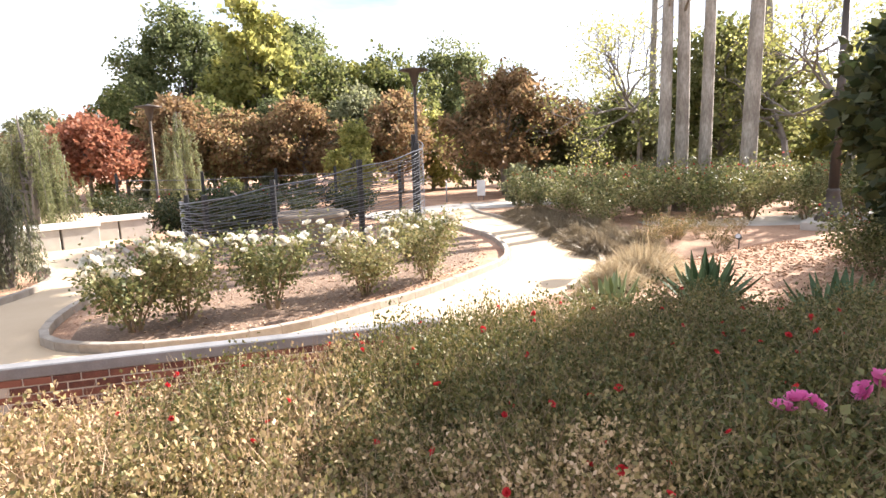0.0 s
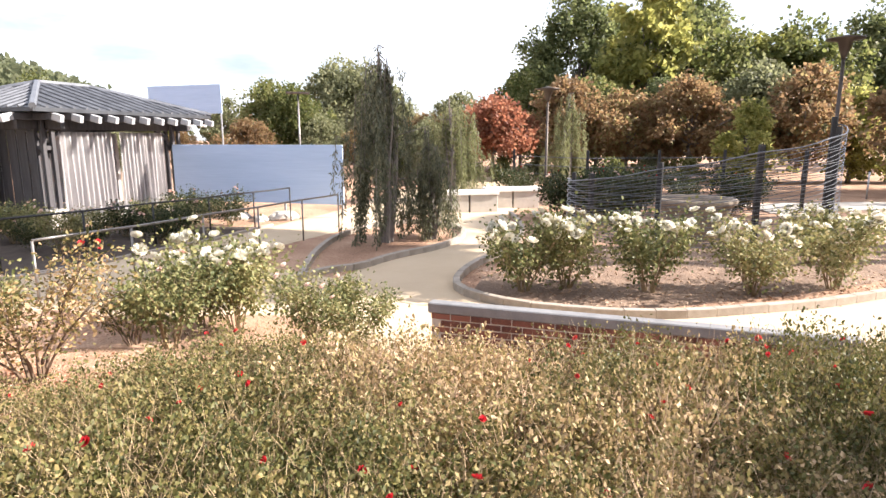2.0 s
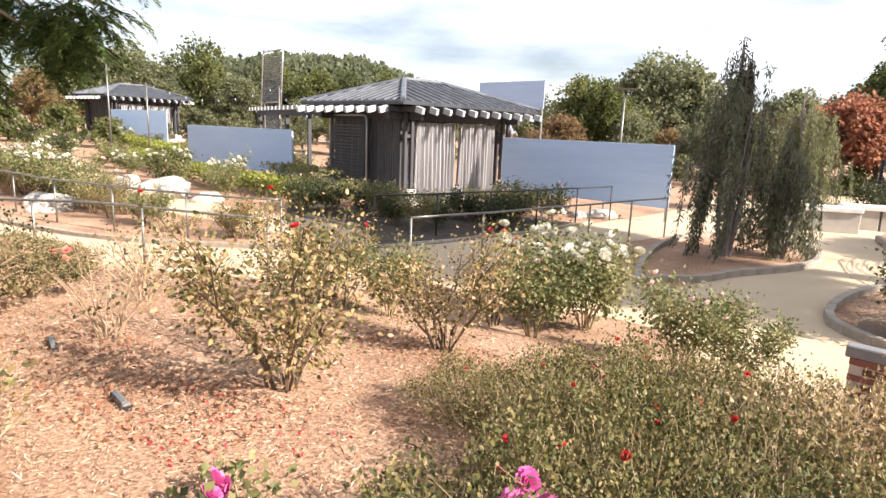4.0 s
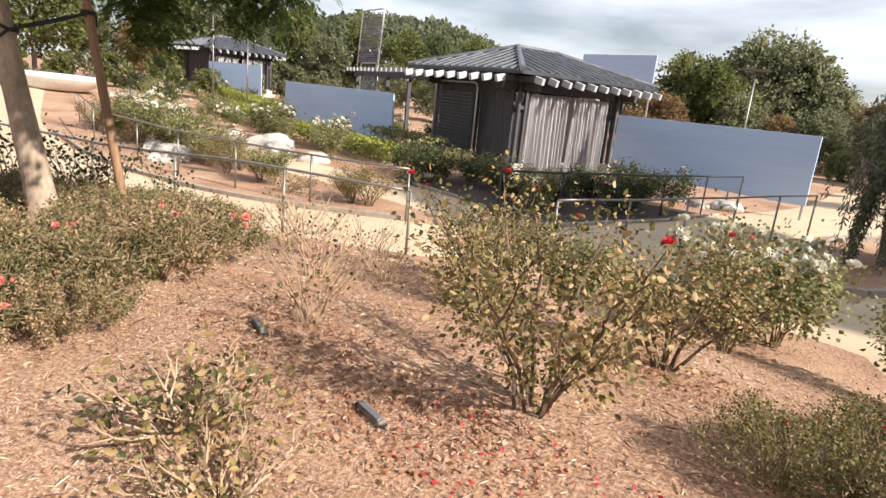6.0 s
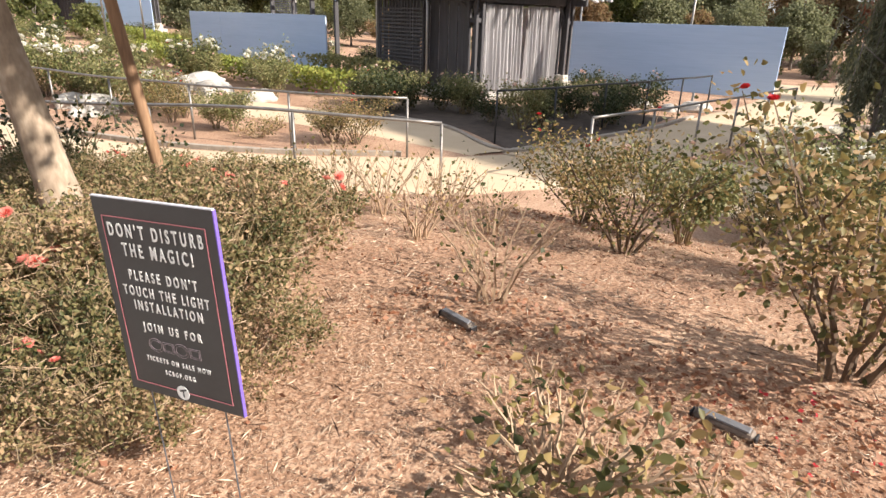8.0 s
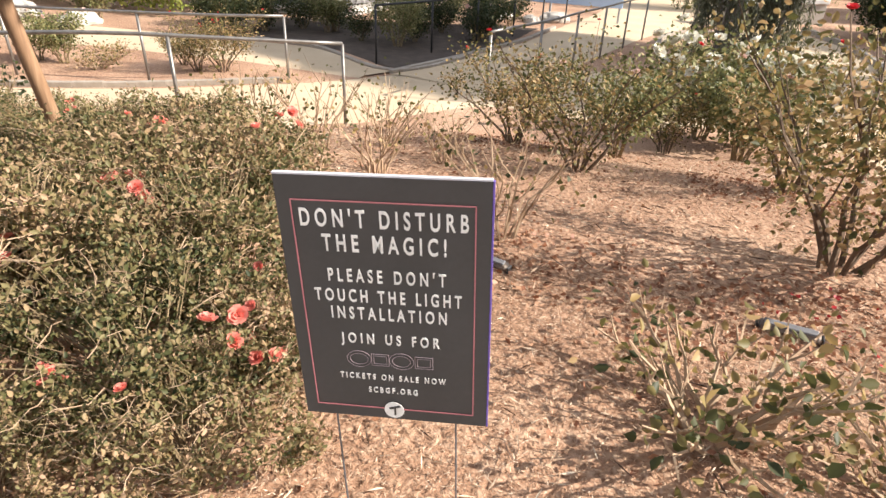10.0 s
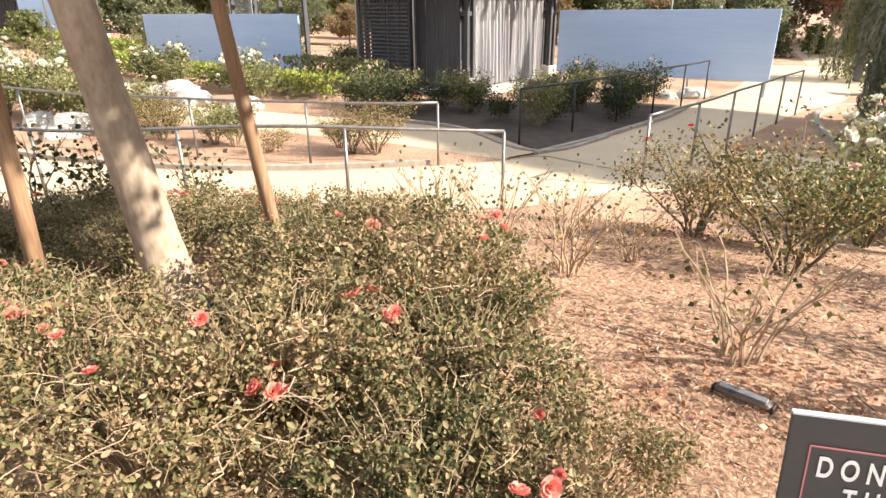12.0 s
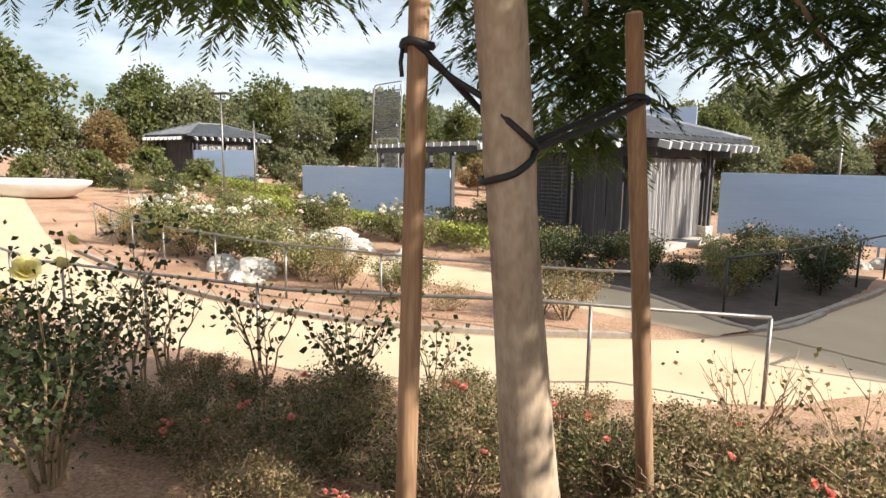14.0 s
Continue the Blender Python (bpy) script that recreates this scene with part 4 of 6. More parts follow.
for i, (x, y, s) in enumerate([(-6.85, 1.7, 0.8), (-7.0, 2.3, 0.95), (-7.35, 2.9, 1.05), (-7.7, 3.5, 1.0), (-7.6, 2.0, 1.0), (-7.7, 1.5, 0.85), (-8.1, 2.9, 0.95), (-8.3, 3.7, 0.9), (-8.35, 1.75, 0.9), (-9.0, 1.8, 0.85), (-9.5, 2.9, 0.8), (-8.9, 3.7, 0.8), (-9.8, 3.6, 0.85), (-10.4, 2.9, 0.8), (-8.5, 4.3, 0.75), (-10.2, 2.2, 0.6), (-10.9, 3.5, 0.8), (-9.4, 4.2, 0.75), (-10.2, 4.3, 0.7), (-11.6, 3.2, 0.65), (-12.1, 2.6, 0.6), (-9.6, 2.1, 0.6), (-12.6, 3.6, 0.6), (-10.9, 2.65, 0.65), (-11.5, 2.6, 0.6), (-11.1, 4.0, 0.6), (-6.5, 1.42, 0.6), (-6.95, 1.2, 0.5), (-6.45, 1.95, 0.65)]):
    plant(CORAL[i % 3], x, y + 0.13, s, None, s * 0.88)
for s in CORAL:
    bin_source(s)

DRY_SIDE = [rose_bush(395 + i, 1.0, 0.6, 10, 700, 0.055, L_ROSE_DRY, i, "coral", "small dry rose shrub with rusty leaves") for i in range(3)]
# rose bush patterns
R_DRY = [rose_bush(300 + i, 1.08, 0.84, 9, 2900, 0.038, L_ROSE_DRY, 3, "red", "sparse rose bush with dry yellowing leaves and red blooms", M_CANE_DARK, leaf_low=0.3, oval=True, loose=0.12, cane_r=0.016) for i in range(3)]
R_GREEN = [rose_bush(310 + i, 1.05, 0.55, 12, 2600, 0.052, L_ROSE, 3, "blush", "leafy green rose bush with fading pale blooms", oval=True, loose=0.15) for i in range(2)]
R_WHITE = [rose_bush(320 + i, 1.1, 0.62, 13, 3000, 0.055, L_ROSE, 24, "white", "leafy green rose bush with cream-white blooms") for i in range(3)]
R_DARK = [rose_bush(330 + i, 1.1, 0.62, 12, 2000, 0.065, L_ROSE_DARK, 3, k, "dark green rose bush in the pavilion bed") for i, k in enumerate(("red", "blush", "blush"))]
R_TALL = [rose_bush(340 + i, 1.55, 0.85, 12, 1900, 0.08, L_ROSE, 16, k, "tall green rose bush with many red blooms") for i, k in enumerate(("coral", "red"))]
R_BARE = [rose_bush(350 + i, 0.62, 0.4, 12, 110, 0.034, L_ROSE_DRY, 0, "red", "cut-back rose with bare tan canes", M_TWIG, cane_r=0.0085) for i in range(2)]
R_THIN = [rose_bush(360 + i, 0.95, 0.3, 5, 150, 0.055, L_ROSE_DARK, 0, "red", "thin young rose with few dark leaves") for i in range(2)]
R_YELLOW = [rose_bush(370, 1.15, 0.62, 12, 2500, 0.042, L_ROSE_DARK, 6, "yellow", "dark-leaved rose bush with pale yellow blooms")]
R_LOW = [rose_bush(380 + i, 0.3, 0.5, 24, 340, 0.042, L_ROSE_DRY, 0, "red", "low straggling rose with twiggy tan canes", M_TWIG, oval=True, loose=0.14, cane_r=0.011) for i in range(2)]

for src, spots in ((R_DRY, [(-4.16, 3.66, 1.02), (-3.92, 5.32, 0.92), (-6.18, 6.3, 0.82), (-5.53, 5.25, 0.84), (-4.55, 7.6, 0.7)]),
                   (R_GREEN, [(-3.85, 7.2, 0.9), (-2.25, 7.3, 0.85), (-5.2, 6.2, 0.8), (-1.7, 6.9, 0.7), (-18.5, 9.6, 1.2), (-22.5, 10.3, 1.2), (-17.0, 9.3, 1.0)]),
                   (R_WHITE, [(0.25, 10.5, 1.05), (0.95, 10.75, 1.0), (2.25, 10.6, 1.1), (3.85, 10.6, 1.0), (5.3, 11.0, 1.0), (-3.55, 8.25, 0.98), (-4.05, 8.4, 1.0), (6.0, 13.2, 0.9), (-20.5, 9.9, 1.2), (-24.6, 11.0, 1.2), (-21.5, 14.6, 1.1)]),
                   (R_BARE, [(-5.93, 3.5, 1.0), (-6.96, 4.42, 1.0), (-7.65, 4.9, 1.05), (-8.3, 5.2, 1.1), (-6.6, 5.0, 0.7), (-7.2, 5.4, 0.9)]),
                   (R_THIN, [(-12.5, 4.35, 1.1), (-11.6, 4.6, 1.05), (-11.2, 4.2, 0.9), (-10.9, 5.0, 0.9), (-13.4, 3.9, 1.1), (-13.0, 3.4, 1.0)]),
                   (R_YELLOW, [(-11.45, 2.0, 0.98), (-12.3, 2.3, 0.85)]),
                   (R_LOW, [(-5.05, 2.1, 1.0), (-4.5, 1.9, 0.75)]),
                   (R_TALL, [(13.9, 16.4, 1.0), (14.8, 17.6, 1.0), (14.3, 15.2, 1.0), (15.4, 16.3, 1.05), (16.2, 15.0, 1.05), (15.4, 14.2, 1.0), (17.2, 15.9, 1.1), (14.4, 19.0, 0.9), (16.6, 18.2, 1.0), (12.9, 14.0, 0.75), (17.9, 17.2, 1.0), (15.6, 20.1, 0.9), (18.5, 15.0, 1.0), (16.6, 12.9, 1.05), (17.9, 12.4, 1.1), (17.2, 13.8, 1.0), (19.0, 13.3, 1.1), (18.9, 11.3, 1.0), (20.2, 11.9, 1.1), (19.6, 10.2, 1.0), (20.9, 10.6, 1.1)])):
    for i, (x, y, s) in enumerate(spots):
        plant(src[i % len(src)], x, y, s)
# pavilion bed, terrace beds, spiral bed behind
for i in range(13):
    x, y = random.uniform(-15.2, -7.4), random.uniform(13.0, 16.4)
    if (x + 8.4) * 2.4 + (y - 13.6) * -1.0 > 0.2:
        continue
    plant((R_DARK + R_GREEN)[i % 5], x, y, random.uniform(0.5, 0.95))
for x, y in [(-9.9, 15.2), (-9.2, 16.8), (-8.6, 18.1), (-10.4, 17.8), (-9.6, 18.6), (-8.2, 16.2), (-7.7, 17.5), (-11.5, 14.2), (-10.4, 13.4), (-12.8, 13.6), (-14.2, 14.4), (-9.3, 13.8)]:
    plant((R_DARK + R_GREEN)[random.randrange(5)], x, y, random.uniform(0.5, 0.9))
for i in range(22):
    s = i / 21
    plant((R_DRY + R_LOW + R_GREEN)[i % 7], -11.0 - 14 * s + random.uniform(-0.4, 0.4), 9.2 + 0.6 * s + random.uniform(-0.35, 0.5), random.uniform(0.55, 0.95))
for i in range(46):
    x = random.uniform(-46, -17)
    plant((R_GREEN + R_GREEN + R_DARK + R_WHITE[:1])[i % 8], x, 13.6 - 0.22 * (x + 17) + (random.uniform(-0.5, 1.4) if i % 5 < 3 else random.uniform(5.5, 8.0)), random.uniform(0.65, 1.05))
for i in range(12):
    plant(R_DARK[i % 3], random.uniform(0.5, 9.5), random.uniform(20, 27), random.uniform(0.9, 1.3))
for i in range(8):
    plant(R_DARK[i % 3], random.uniform(1.5, 4.0), random.uniform(18.2, 21), random.uniform(1.0, 1.3))
for i, (x, y) in enumerate([(7.5, 4.4), (8.2, 4.95), (8.5, 4.0), (9.2, 4.6)]):
    plant(R_TALL[1 if i % 2 else 0], x, y, 0.48)
for src in (R_DRY, R_GREEN, R_WHITE, R_DARK, R_TALL, R_BARE, R_THIN, R_YELLOW, R_LOW):
    for s in src:
        bin_source(s)

for i in range(16):
    x = random.uniform(9.8, 14.2)
    plant((DRY_SIDE)[i % 3], x, x * 0.62 + random.uniform(1.4, 4.2), random.uniform(0.38, 0.6))
for s in DRY_SIDE:
    bin_source(s)

# magenta blooms at the hedge's end
def magenta_rose(x, y, h, blooms, seed):
    """A low rose whose large blooms crowd at the top of one cane."""
    B = rose_bush(seed, h * 0.85, 0.24, 6, 240, 0.045, L_ROSE, 0, "pink", "low rose with large magenta blooms beside the hedge")
    for k in range(blooms):
        a = 2.4 * k
        put_bloom(B, "pink", (0.055 * math.cos(a) * min(1, k + 0.3), 0.055 * math.sin(a) * min(1, k + 0.3), h - 0.028 * k), 0.9)
    part("bloom_cane", tube([(0.02, 0, 0), (-0.02, 0.01, h * 0.5), (0, 0, h)], 0.005, 5), M_CANE, B)
    B.matrix_basis = pose(x, y, gz(x, y), 0, 0, 40 * seed)


for row in ((-1.98, 2.62, 0.54, 5, 390), (-3.24, 2.42, 0.2, 3, 391), (2.185, 2.36, 0.58, 3, 392), (2.58, 2.26, 0.6, 3, 393)):
    magenta_rose(*row)


def tree(seed, h, rad, mat_, n, leaf, label, name="tree", trunk_r=0.18, bark=None, clear=0.3, lobes=9, flat=0.8, column=False):
    """Tapered trunk with limbs and a lobed, gappy crown of many leaves."""
    r = np.random.default_rng(seed)
    T = thing(name, (0, 0, -60), label, "tree", "garden trees")
    bm = bmesh.new()
    lean = r.normal(size=2) * 0.03 * h
    add_tube(bm, [(lean[0] * s, lean[1] * s, -0.2 + (h * 0.75 + 0.2) * s) for s in np.linspace(0, 1, 6)], [trunk_r * (1 - 0.75 * s) for s in np.linspace(0, 1, 6)], 8)
    cs, ds = [], []
    lobes *= 2
    for k in range(lobes):
        a = 2 * math.pi * k * 0.618 + r.uniform(-0.5, 0.5)
        u = (k + 0.5) / lobes
        zc = h * (clear + (0.95 - clear) * u)
        prof = math.sin(math.pi * min(1, 0.18 + 0.8 * u)) if not column else 1.05 - u
        ro = rad * 0.72 * prof * r.uniform(0.45, 1.3)
        c = np.array([math.cos(a) * ro, math.sin(a) * ro, zc])
        lr = rad * (0.4 if not column else 0.5 * (1.2 - u)) * r.uniform(0.55, 1.3)
        z0 = h * clear * 0.7 + 0.35 * (zc - h * clear * 0.7)
        add_tube(bm, [(lean[0] * 0.5, lean[1] * 0.5, z0), tuple(c * [0.5, 0.5, 1] - [0, 0, (zc - z0) * 0.35]), tuple(c)], [trunk_r * 0.4, trunk_r * 0.25, trunk_r * 0.08], 5)
        m = n // lobes
        # sprays inside each lobe leave uneven gaps
        sp, _ = ball_points(max(6, m // 22), r, lr, flat, 0.5)
        pick = sp[r.integers(0, len(sp), m)]
        q = pick + r.normal(size=(m, 3)) * lr * 0.17
        cs.append(c + q)
        ds.append(q + r.normal(size=(m, 3)) * lr * 0.7 + [0, 0, -0.2 * lr])
    part("trunk", bm, bark or M_BARK_GREY, T, smooth_it=True)
    part("crown", leaves("crown", np.concatenate(cs), np.concatenate(ds), leaf, 0.42, 0.15, seed), mat_, T)
    return T


TREES = {
    "green": [tree(500, 9, 3.4, L_GREEN, 9500, 0.27, "broad green tree at the garden's edge"), tree(501, 8, 3.8, L_GREEN, 9500, 0.27, "broad green tree at the garden's edge", flat=0.7)],
    "dark": [tree(502, 14, 4.2, L_DARK, 15000, 0.29, "tall dense dark evergreen tree behind the garden", clear=0.14, lobes=14, column=False), tree(503, 12, 3.6, L_DARK, 12500, 0.27, "tall dense dark evergreen tree behind the garden", clear=0.12, lobes=12)],
    "lime": [tree(504, 9, 2.6, L_LIME, 6000, 0.3, "yellow-green feathery tree behind the roses", clear=0.1, lobes=11), tree(505, 6, 2.0, L_LIME, 6000, 0.24, "bright yellow-green young tree behind the beds", clear=0.15)],
    "orange": [tree(506, 6.4, 3.0, L_ORANGE, 9500, 0.22, "crape myrtle with rusty orange autumn leaves", flat=0.65), tree(507, 6.0, 3.3, L_ORANGE, 9500, 0.22, "crape myrtle with rusty orange autumn leaves", flat=0.6)],
    "shade": [tree(513, 12, 3.6, L_ROSE_DARK, 26000, 0.34, "dense dark unseen evergreen added to shade the hedge", clear=0.12, lobes=12)],
    "red": [tree(508, 5.4, 2.9, L_RED, 7500, 0.26, "red-leaved crape myrtle in autumn colour", flat=0.55, clear=0.4)],
    "bush": [tree(511, 6, 3.0, L_GREY, 2800, 0.42, "grey-green shrub at the garden's edge", "shrub", clear=0.1), tree(512, 5.5, 3.2, L_GREEN, 2800, 0.42, "rounded green shrub at the garden's edge", "shrub", clear=0.1)],
    "grey": [tree(509, 7, 3.6, L_GREY, 9000, 0.26, "grey-green oak behind the garden", flat=0.7), tree(510, 6, 3.0, L_GREY, 8500, 0.24, "grey-green shrubby tree behind the garden", clear=0.12)],
}


def heading(deg, dist, ox=-0.1, oy=1.2):
    return ox + dist * math.sin(radians(deg)), oy + dist * math.cos(radians(deg))


def put_trees(rows):
    for kind, deg, dist, s, *zs in rows:
        x, y = heading(deg, dist)
        src = TREES[kind][int(abs(deg) * 7) % len(TREES[kind])]
        plant(src, x, y, s, None, s * (zs[0] if zs else 1.0))


put_trees([
    # north-east: conifers, bamboo greens, autumn row
    ("green", 2.8, 47, 0.8, 1.1), ("dark", 4.5, 52, 0.92), ("dark", 8.0, 52, 1.0), ("dark", 11.5, 54, 0.92), ("lime", 11.0, 46, 1.4), ("lime", 14.0, 47, 1.5), ("green", 16.5, 50, 1.4), ("dark", 18.0, 56, 1.0),
    ("green", 20.5, 49, 1.15), ("lime", 23.5, 50, 1.1), ("green", 26.0, 50, 1.1), ("dark", 30.5, 70, 1.2), ("dark", 33.0, 68, 1.15), ("dark", 37.0, 62, 0.9),
    ("red", 0.2, 35, 0.85), ("orange", 6.6, 37, 0.9), ("green", 9.6, 41, 0.75), ("orange", 12.2, 38, 0.85), ("dark", 15.2, 42, 0.45), ("lime", 22.2, 30, 0.66), ("orange", 17.6, 38, 0.95), ("grey", 23.2, 40, 0.9), ("orange", 26.6, 38, 0.95), ("lime", 29.6, 40, 0.85),
    ("orange", 36.5, 34, 1.1), ("grey", 39.4, 36, 0.9), ("dark", 33.4, 42, 0.5), ("grey", 41.0, 46, 0.85), ("grey", 44.5, 47, 0.85), ("green", 42.5, 37, 0.6), ("green", 46.5, 40, 0.7), ("dark", 49.0, 42, 0.5), ("grey", 52.5, 40, 0.85),
    ("dark", 55.5, 42, 0.5), ("grey", 59.0, 48, 0.62), ("grey", 62.0, 46, 0.55), ("lime", 58.5, 40, 0.9), ("lime", 62.5, 42, 0.9), ("lime", 66.0, 42, 0.9), ("green", 71.0, 48, 0.9), ("dark", 74.0, 34, 0.8), ("green", 79, 36, 1.1), ("dark", 84, 40, 0.8),
    # north-west: lower woods behind the pavilions
    ("orange", -3.0, 46, 0.7), ("orange", -6.0, 46, 0.65), ("grey", -8.5, 58, 0.95), ("grey", -11.5, 60, 1.25), ("grey", -14.0, 62, 1.35), ("green", -18.5, 46, 0.75), ("green", -20.5, 48, 0.8), ("orange", -22.5, 42, 0.6), ("grey", -16.0, 44, 0.55), ("grey", -10, 42, 0.5), ("orange", -13.0, 44, 0.5), ("grey", -6.0, 40, 0.5),
    ("grey", -3.0, 62, 1.1), ("grey", -24.5, 64, 1.0), ("green", -29, 66, 0.7), ("grey", -34, 62, 0.7), ("green", -38, 60, 0.75), ("dark", -41.5, 60, 0.5), ("green", -44.5, 58, 0.8), ("green", -48, 62, 0.8), ("grey", -51, 60, 0.9), ("green", -54, 64, 0.95), ("grey", -56.5, 62, 0.8), ("grey", -59.5, 64, 1.1), ("green", -63, 66, 1.1), ("orange", -66, 62, 0.8), ("grey", -69, 62, 0.8), ("green", -73, 60, 1.2), ("grey", -78, 60, 1.2), ("green", -85, 62, 1.2),
    ("grey", -42, 46, 0.45), ("grey", -46, 48, 0.5), ("orange", -39, 44, 0.4), ("grey", -33, 46, 0.45), ("orange", -28, 48, 0.45), ("grey", -36, 50, 0.5),
    *[("bush", 38 + 3.1 * k, 27 + (k * 5) % 4, 0.3) for k in range(13)],
    *[("bush", -22 + 3.3 * k, 34 + (k * 3) % 5, 0.26) for k in range(14)],
    *[("bush", -92 + 3.4 * k, 44 + (k * 7) % 9, 0.34 + 0.05 * (k % 3)) for k in range(14)],
    # behind the camera
    ("green", 110, 30, 1.1), ("dark", 135, 34, 0.9), ("green", 160, 30, 1.1), ("grey", 185, 32, 1.2), ("green", 215, 30, 1.1), ("dark", 245, 34, 0.9),
])
# unseen trees added sunward of the hedge to cast its shade
for x, y, s in ((8.9, 3.2, 0.48), (7.5, 2.9, 0.4), (8.4, 3.9, 0.34), (8.2, 2.2, 0.42), (9.6, 2.4, 0.54)):
    plant(TREES["shade"][0], x, y, s)
for x, y, s in ((10.6, 2.7, 0.5), (11.6, 2.2, 0.55), (13.6, 4.8, 0.45)):
    plant(TREES["green"][0], x, y, s)
for x, y, s in ((27, 20, 1.0),):
    plant(TREES["green"][1], x, y, s)
for k in TREES:
    for s in TREES[k]:
        bin_source(s)


def shade_tree():
    """Unseen tree added south of the path; high boughs shade the young tree's bank."""
    r = np.random.default_rng(61)
    x0, y0 = -3.4, -1.7
    T = thing("shade_tree", (x0, y0, gz(x0, y0)), "unseen tree added south of the path, its boughs shading the bank", "tree")
    bm = bmesh.new()
    add_tube(bm, [(0, 0, -0.2), (0.05, 0.2, 1.5), (-0.05, 0.9, 2.9), (-0.4, 2.4, 3.9), (-0.8, 4.6, 4.2), (-1.0, 6.0, 4.2)], [0.2, 0.17, 0.14, 0.1, 0.06, 0.02], 9)
    cs = []
    for k in range(44):
        c = Vector((r.uniform(-3.9, -1.45), r.uniform(4.75, 6.3), r.uniform(3.55, 4.2)))
        add_tube(bm, [(-0.6, 3.6, 4.0), (c + Vector((-0.6, 3.6, 4.0))) / 2 + Vector((0, 0, 0.1)), c], [0.035, 0.02, 0.006], 4)
        cs.append(np.array(c) + r.normal(size=(620, 3)) * [0.24, 0.26, 0.15])
    for k in range(14):
        c = Vector((r.uniform(-1.6, 1.6), r.uniform(-1.4, 2.0), r.uniform(3.8, 5.2)))
        add_tube(bm, [(0, 0.9, 2.9), c * 0.6 + Vector((0, 0.3, 1.3)), c], [0.06, 0.03, 0.008], 4)
        cs.append(np.array(c) + r.normal(size=(300, 3)) * [0.35, 0.35, 0.22])
    part("trunk", bm, M_BARK_GREY, T, smooth_it=True)
    c = np.concatenate(cs)
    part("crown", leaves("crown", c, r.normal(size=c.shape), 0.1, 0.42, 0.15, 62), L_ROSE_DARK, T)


shade_tree()


def wooded_hill():
    r = np.random.default_rng(9)
    n = 56000
    u, w = r.random(n), r.random(n)
    ang = np.radians(-64 + 35 * u)
    prof = np.interp(u, [0, 0.12, 0.3, 0.5, 0.7, 0.9, 1.0], [5, 11, 16, 21, 21, 12, 2])
    d = 170 + 50 * w
    z = prof * np.sin(np.pi * 0.5 * w) + 2.2 * np.abs(np.sin(u * 140) * np.sin(w * 40)) + r.normal(size=n) * 0.8
    c = np.stack([-0.1 + d * np.sin(ang), 1.2 + d * np.cos(ang), z], 1)
    dd = r.normal(size=(n, 3)) + [0, -0.5, 0.5]
    H = part("wooded_hill", leaves("wooded_hill", c, dd, 1.9, 0.5, 0.2, 9), L_HILL)
    tagged(H, "low hill covered in dark green trees, far behind the garden", "hill", kind="stuff")


wooded_hill()


def weeping_tree(x, y, h, rad, mat_, strands, label, seed, spire=True):
    """Leaning leader with curtains of hanging, needle-clad branchlets."""
    r = np.random.default_rng(seed)
    T = thing("weeping_tree", (x, y, gz(x, y)), label, "tree", "weeping conifers")
    bm = bmesh.new()
    lead = [(0.12 * math.sin(s * 5) * s, 0.1 * math.sin(3 * s), -0.1 + h * s) for s in np.linspace(0, 1, 9)]
    add_tube(bm, lead, [0.11 * (1 - 0.9 * s) + 0.01 for s in np.linspace(0, 1, 9)], 6)
    cs, ds = [], []
    bough = [r.uniform(0, 2 * math.pi) for _ in range(7)]
    for k in range(strands):
        a = bough[k % len(bough)] + r.normal() * 0.2
        z0 = h * r.uniform(0.3, 0.86) if not (spire and k % 6 == 0) else h * r.uniform(0.8, 1.0)
        ro = rad * r.uniform(0.25, 1.0) * (1.15 - (z0 / h) ** 2) if not (spire and k % 6 == 0) else 0.12
        p0, p1 = Vector((0, 0, z0)), Vector((math.cos(a) * ro, math.sin(a) * ro, z0 + 0.12 * h * r.uniform(0, 1) * (0.2 if ro < 0.2 else 1)))
        drop = min(p1.z - 0.08, h * r.uniform(0.25, 0.7))
        p2 = p1 + Vector((math.cos(a) * 0.12, math.sin(a) * 0.12, -drop))
        if k % 3 == 0:
            add_tube(bm, [p0, p1, p2], [0.02, 0.014, 0.004], 3, False)
        m = int(16 + drop * 52)
        t = r.random(m)[:, None]
        q = np.array(p1) + (np.array(p2) - np.array(p1)) * t + r.normal(size=(m, 3)) * [0.035, 0.035, 0.04]
        cs.append(q)
        ds.append(r.normal(size=(m, 3)) * 0.5 + [0, 0, -1.0])
    for k in range(4):
        a = r.uniform(0, 6.28)
        add_tube(bm, [(0.1 * math.cos(a), 0.1 * math.sin(a), -0.1), (0.25 * math.cos(a), 0.25 * math.sin(a), h * 0.35), (0.32 * math.cos(a + 0.4), 0.32 * math.sin(a + 0.4), h * 0.66)], [0.05, 0.035, 0.012], 5)
    part("trunk", bm, M_BARK_GREY, T)
    part("crown", leaves("crown", np.concatenate(cs), np.concatenate(ds), 0.13, 0.11, 0.06, seed), mat_, T)
    return T


weeping_tree(-2.75, 15.1, 4.5, 1.3, L_BLUE, 110, "dark blue-grey weeping cedar in a kerbed bed", 71)
weeping_tree(-1.75, 15.6, 2.8, 0.8, L_BLUE, 60, "dark blue-grey weeping cedar in a kerbed bed", 72, False)
weeping_tree(-1.75, 24.5, 4.1, 1.5, L_WEEP, 150, "pale green weeping tree beside the far path", 73, False)
weeping_tree(3.6, 31.0, 4.6, 1.3, L_WEEP, 90, "pale grey-green weeping tree behind the beds", 74)


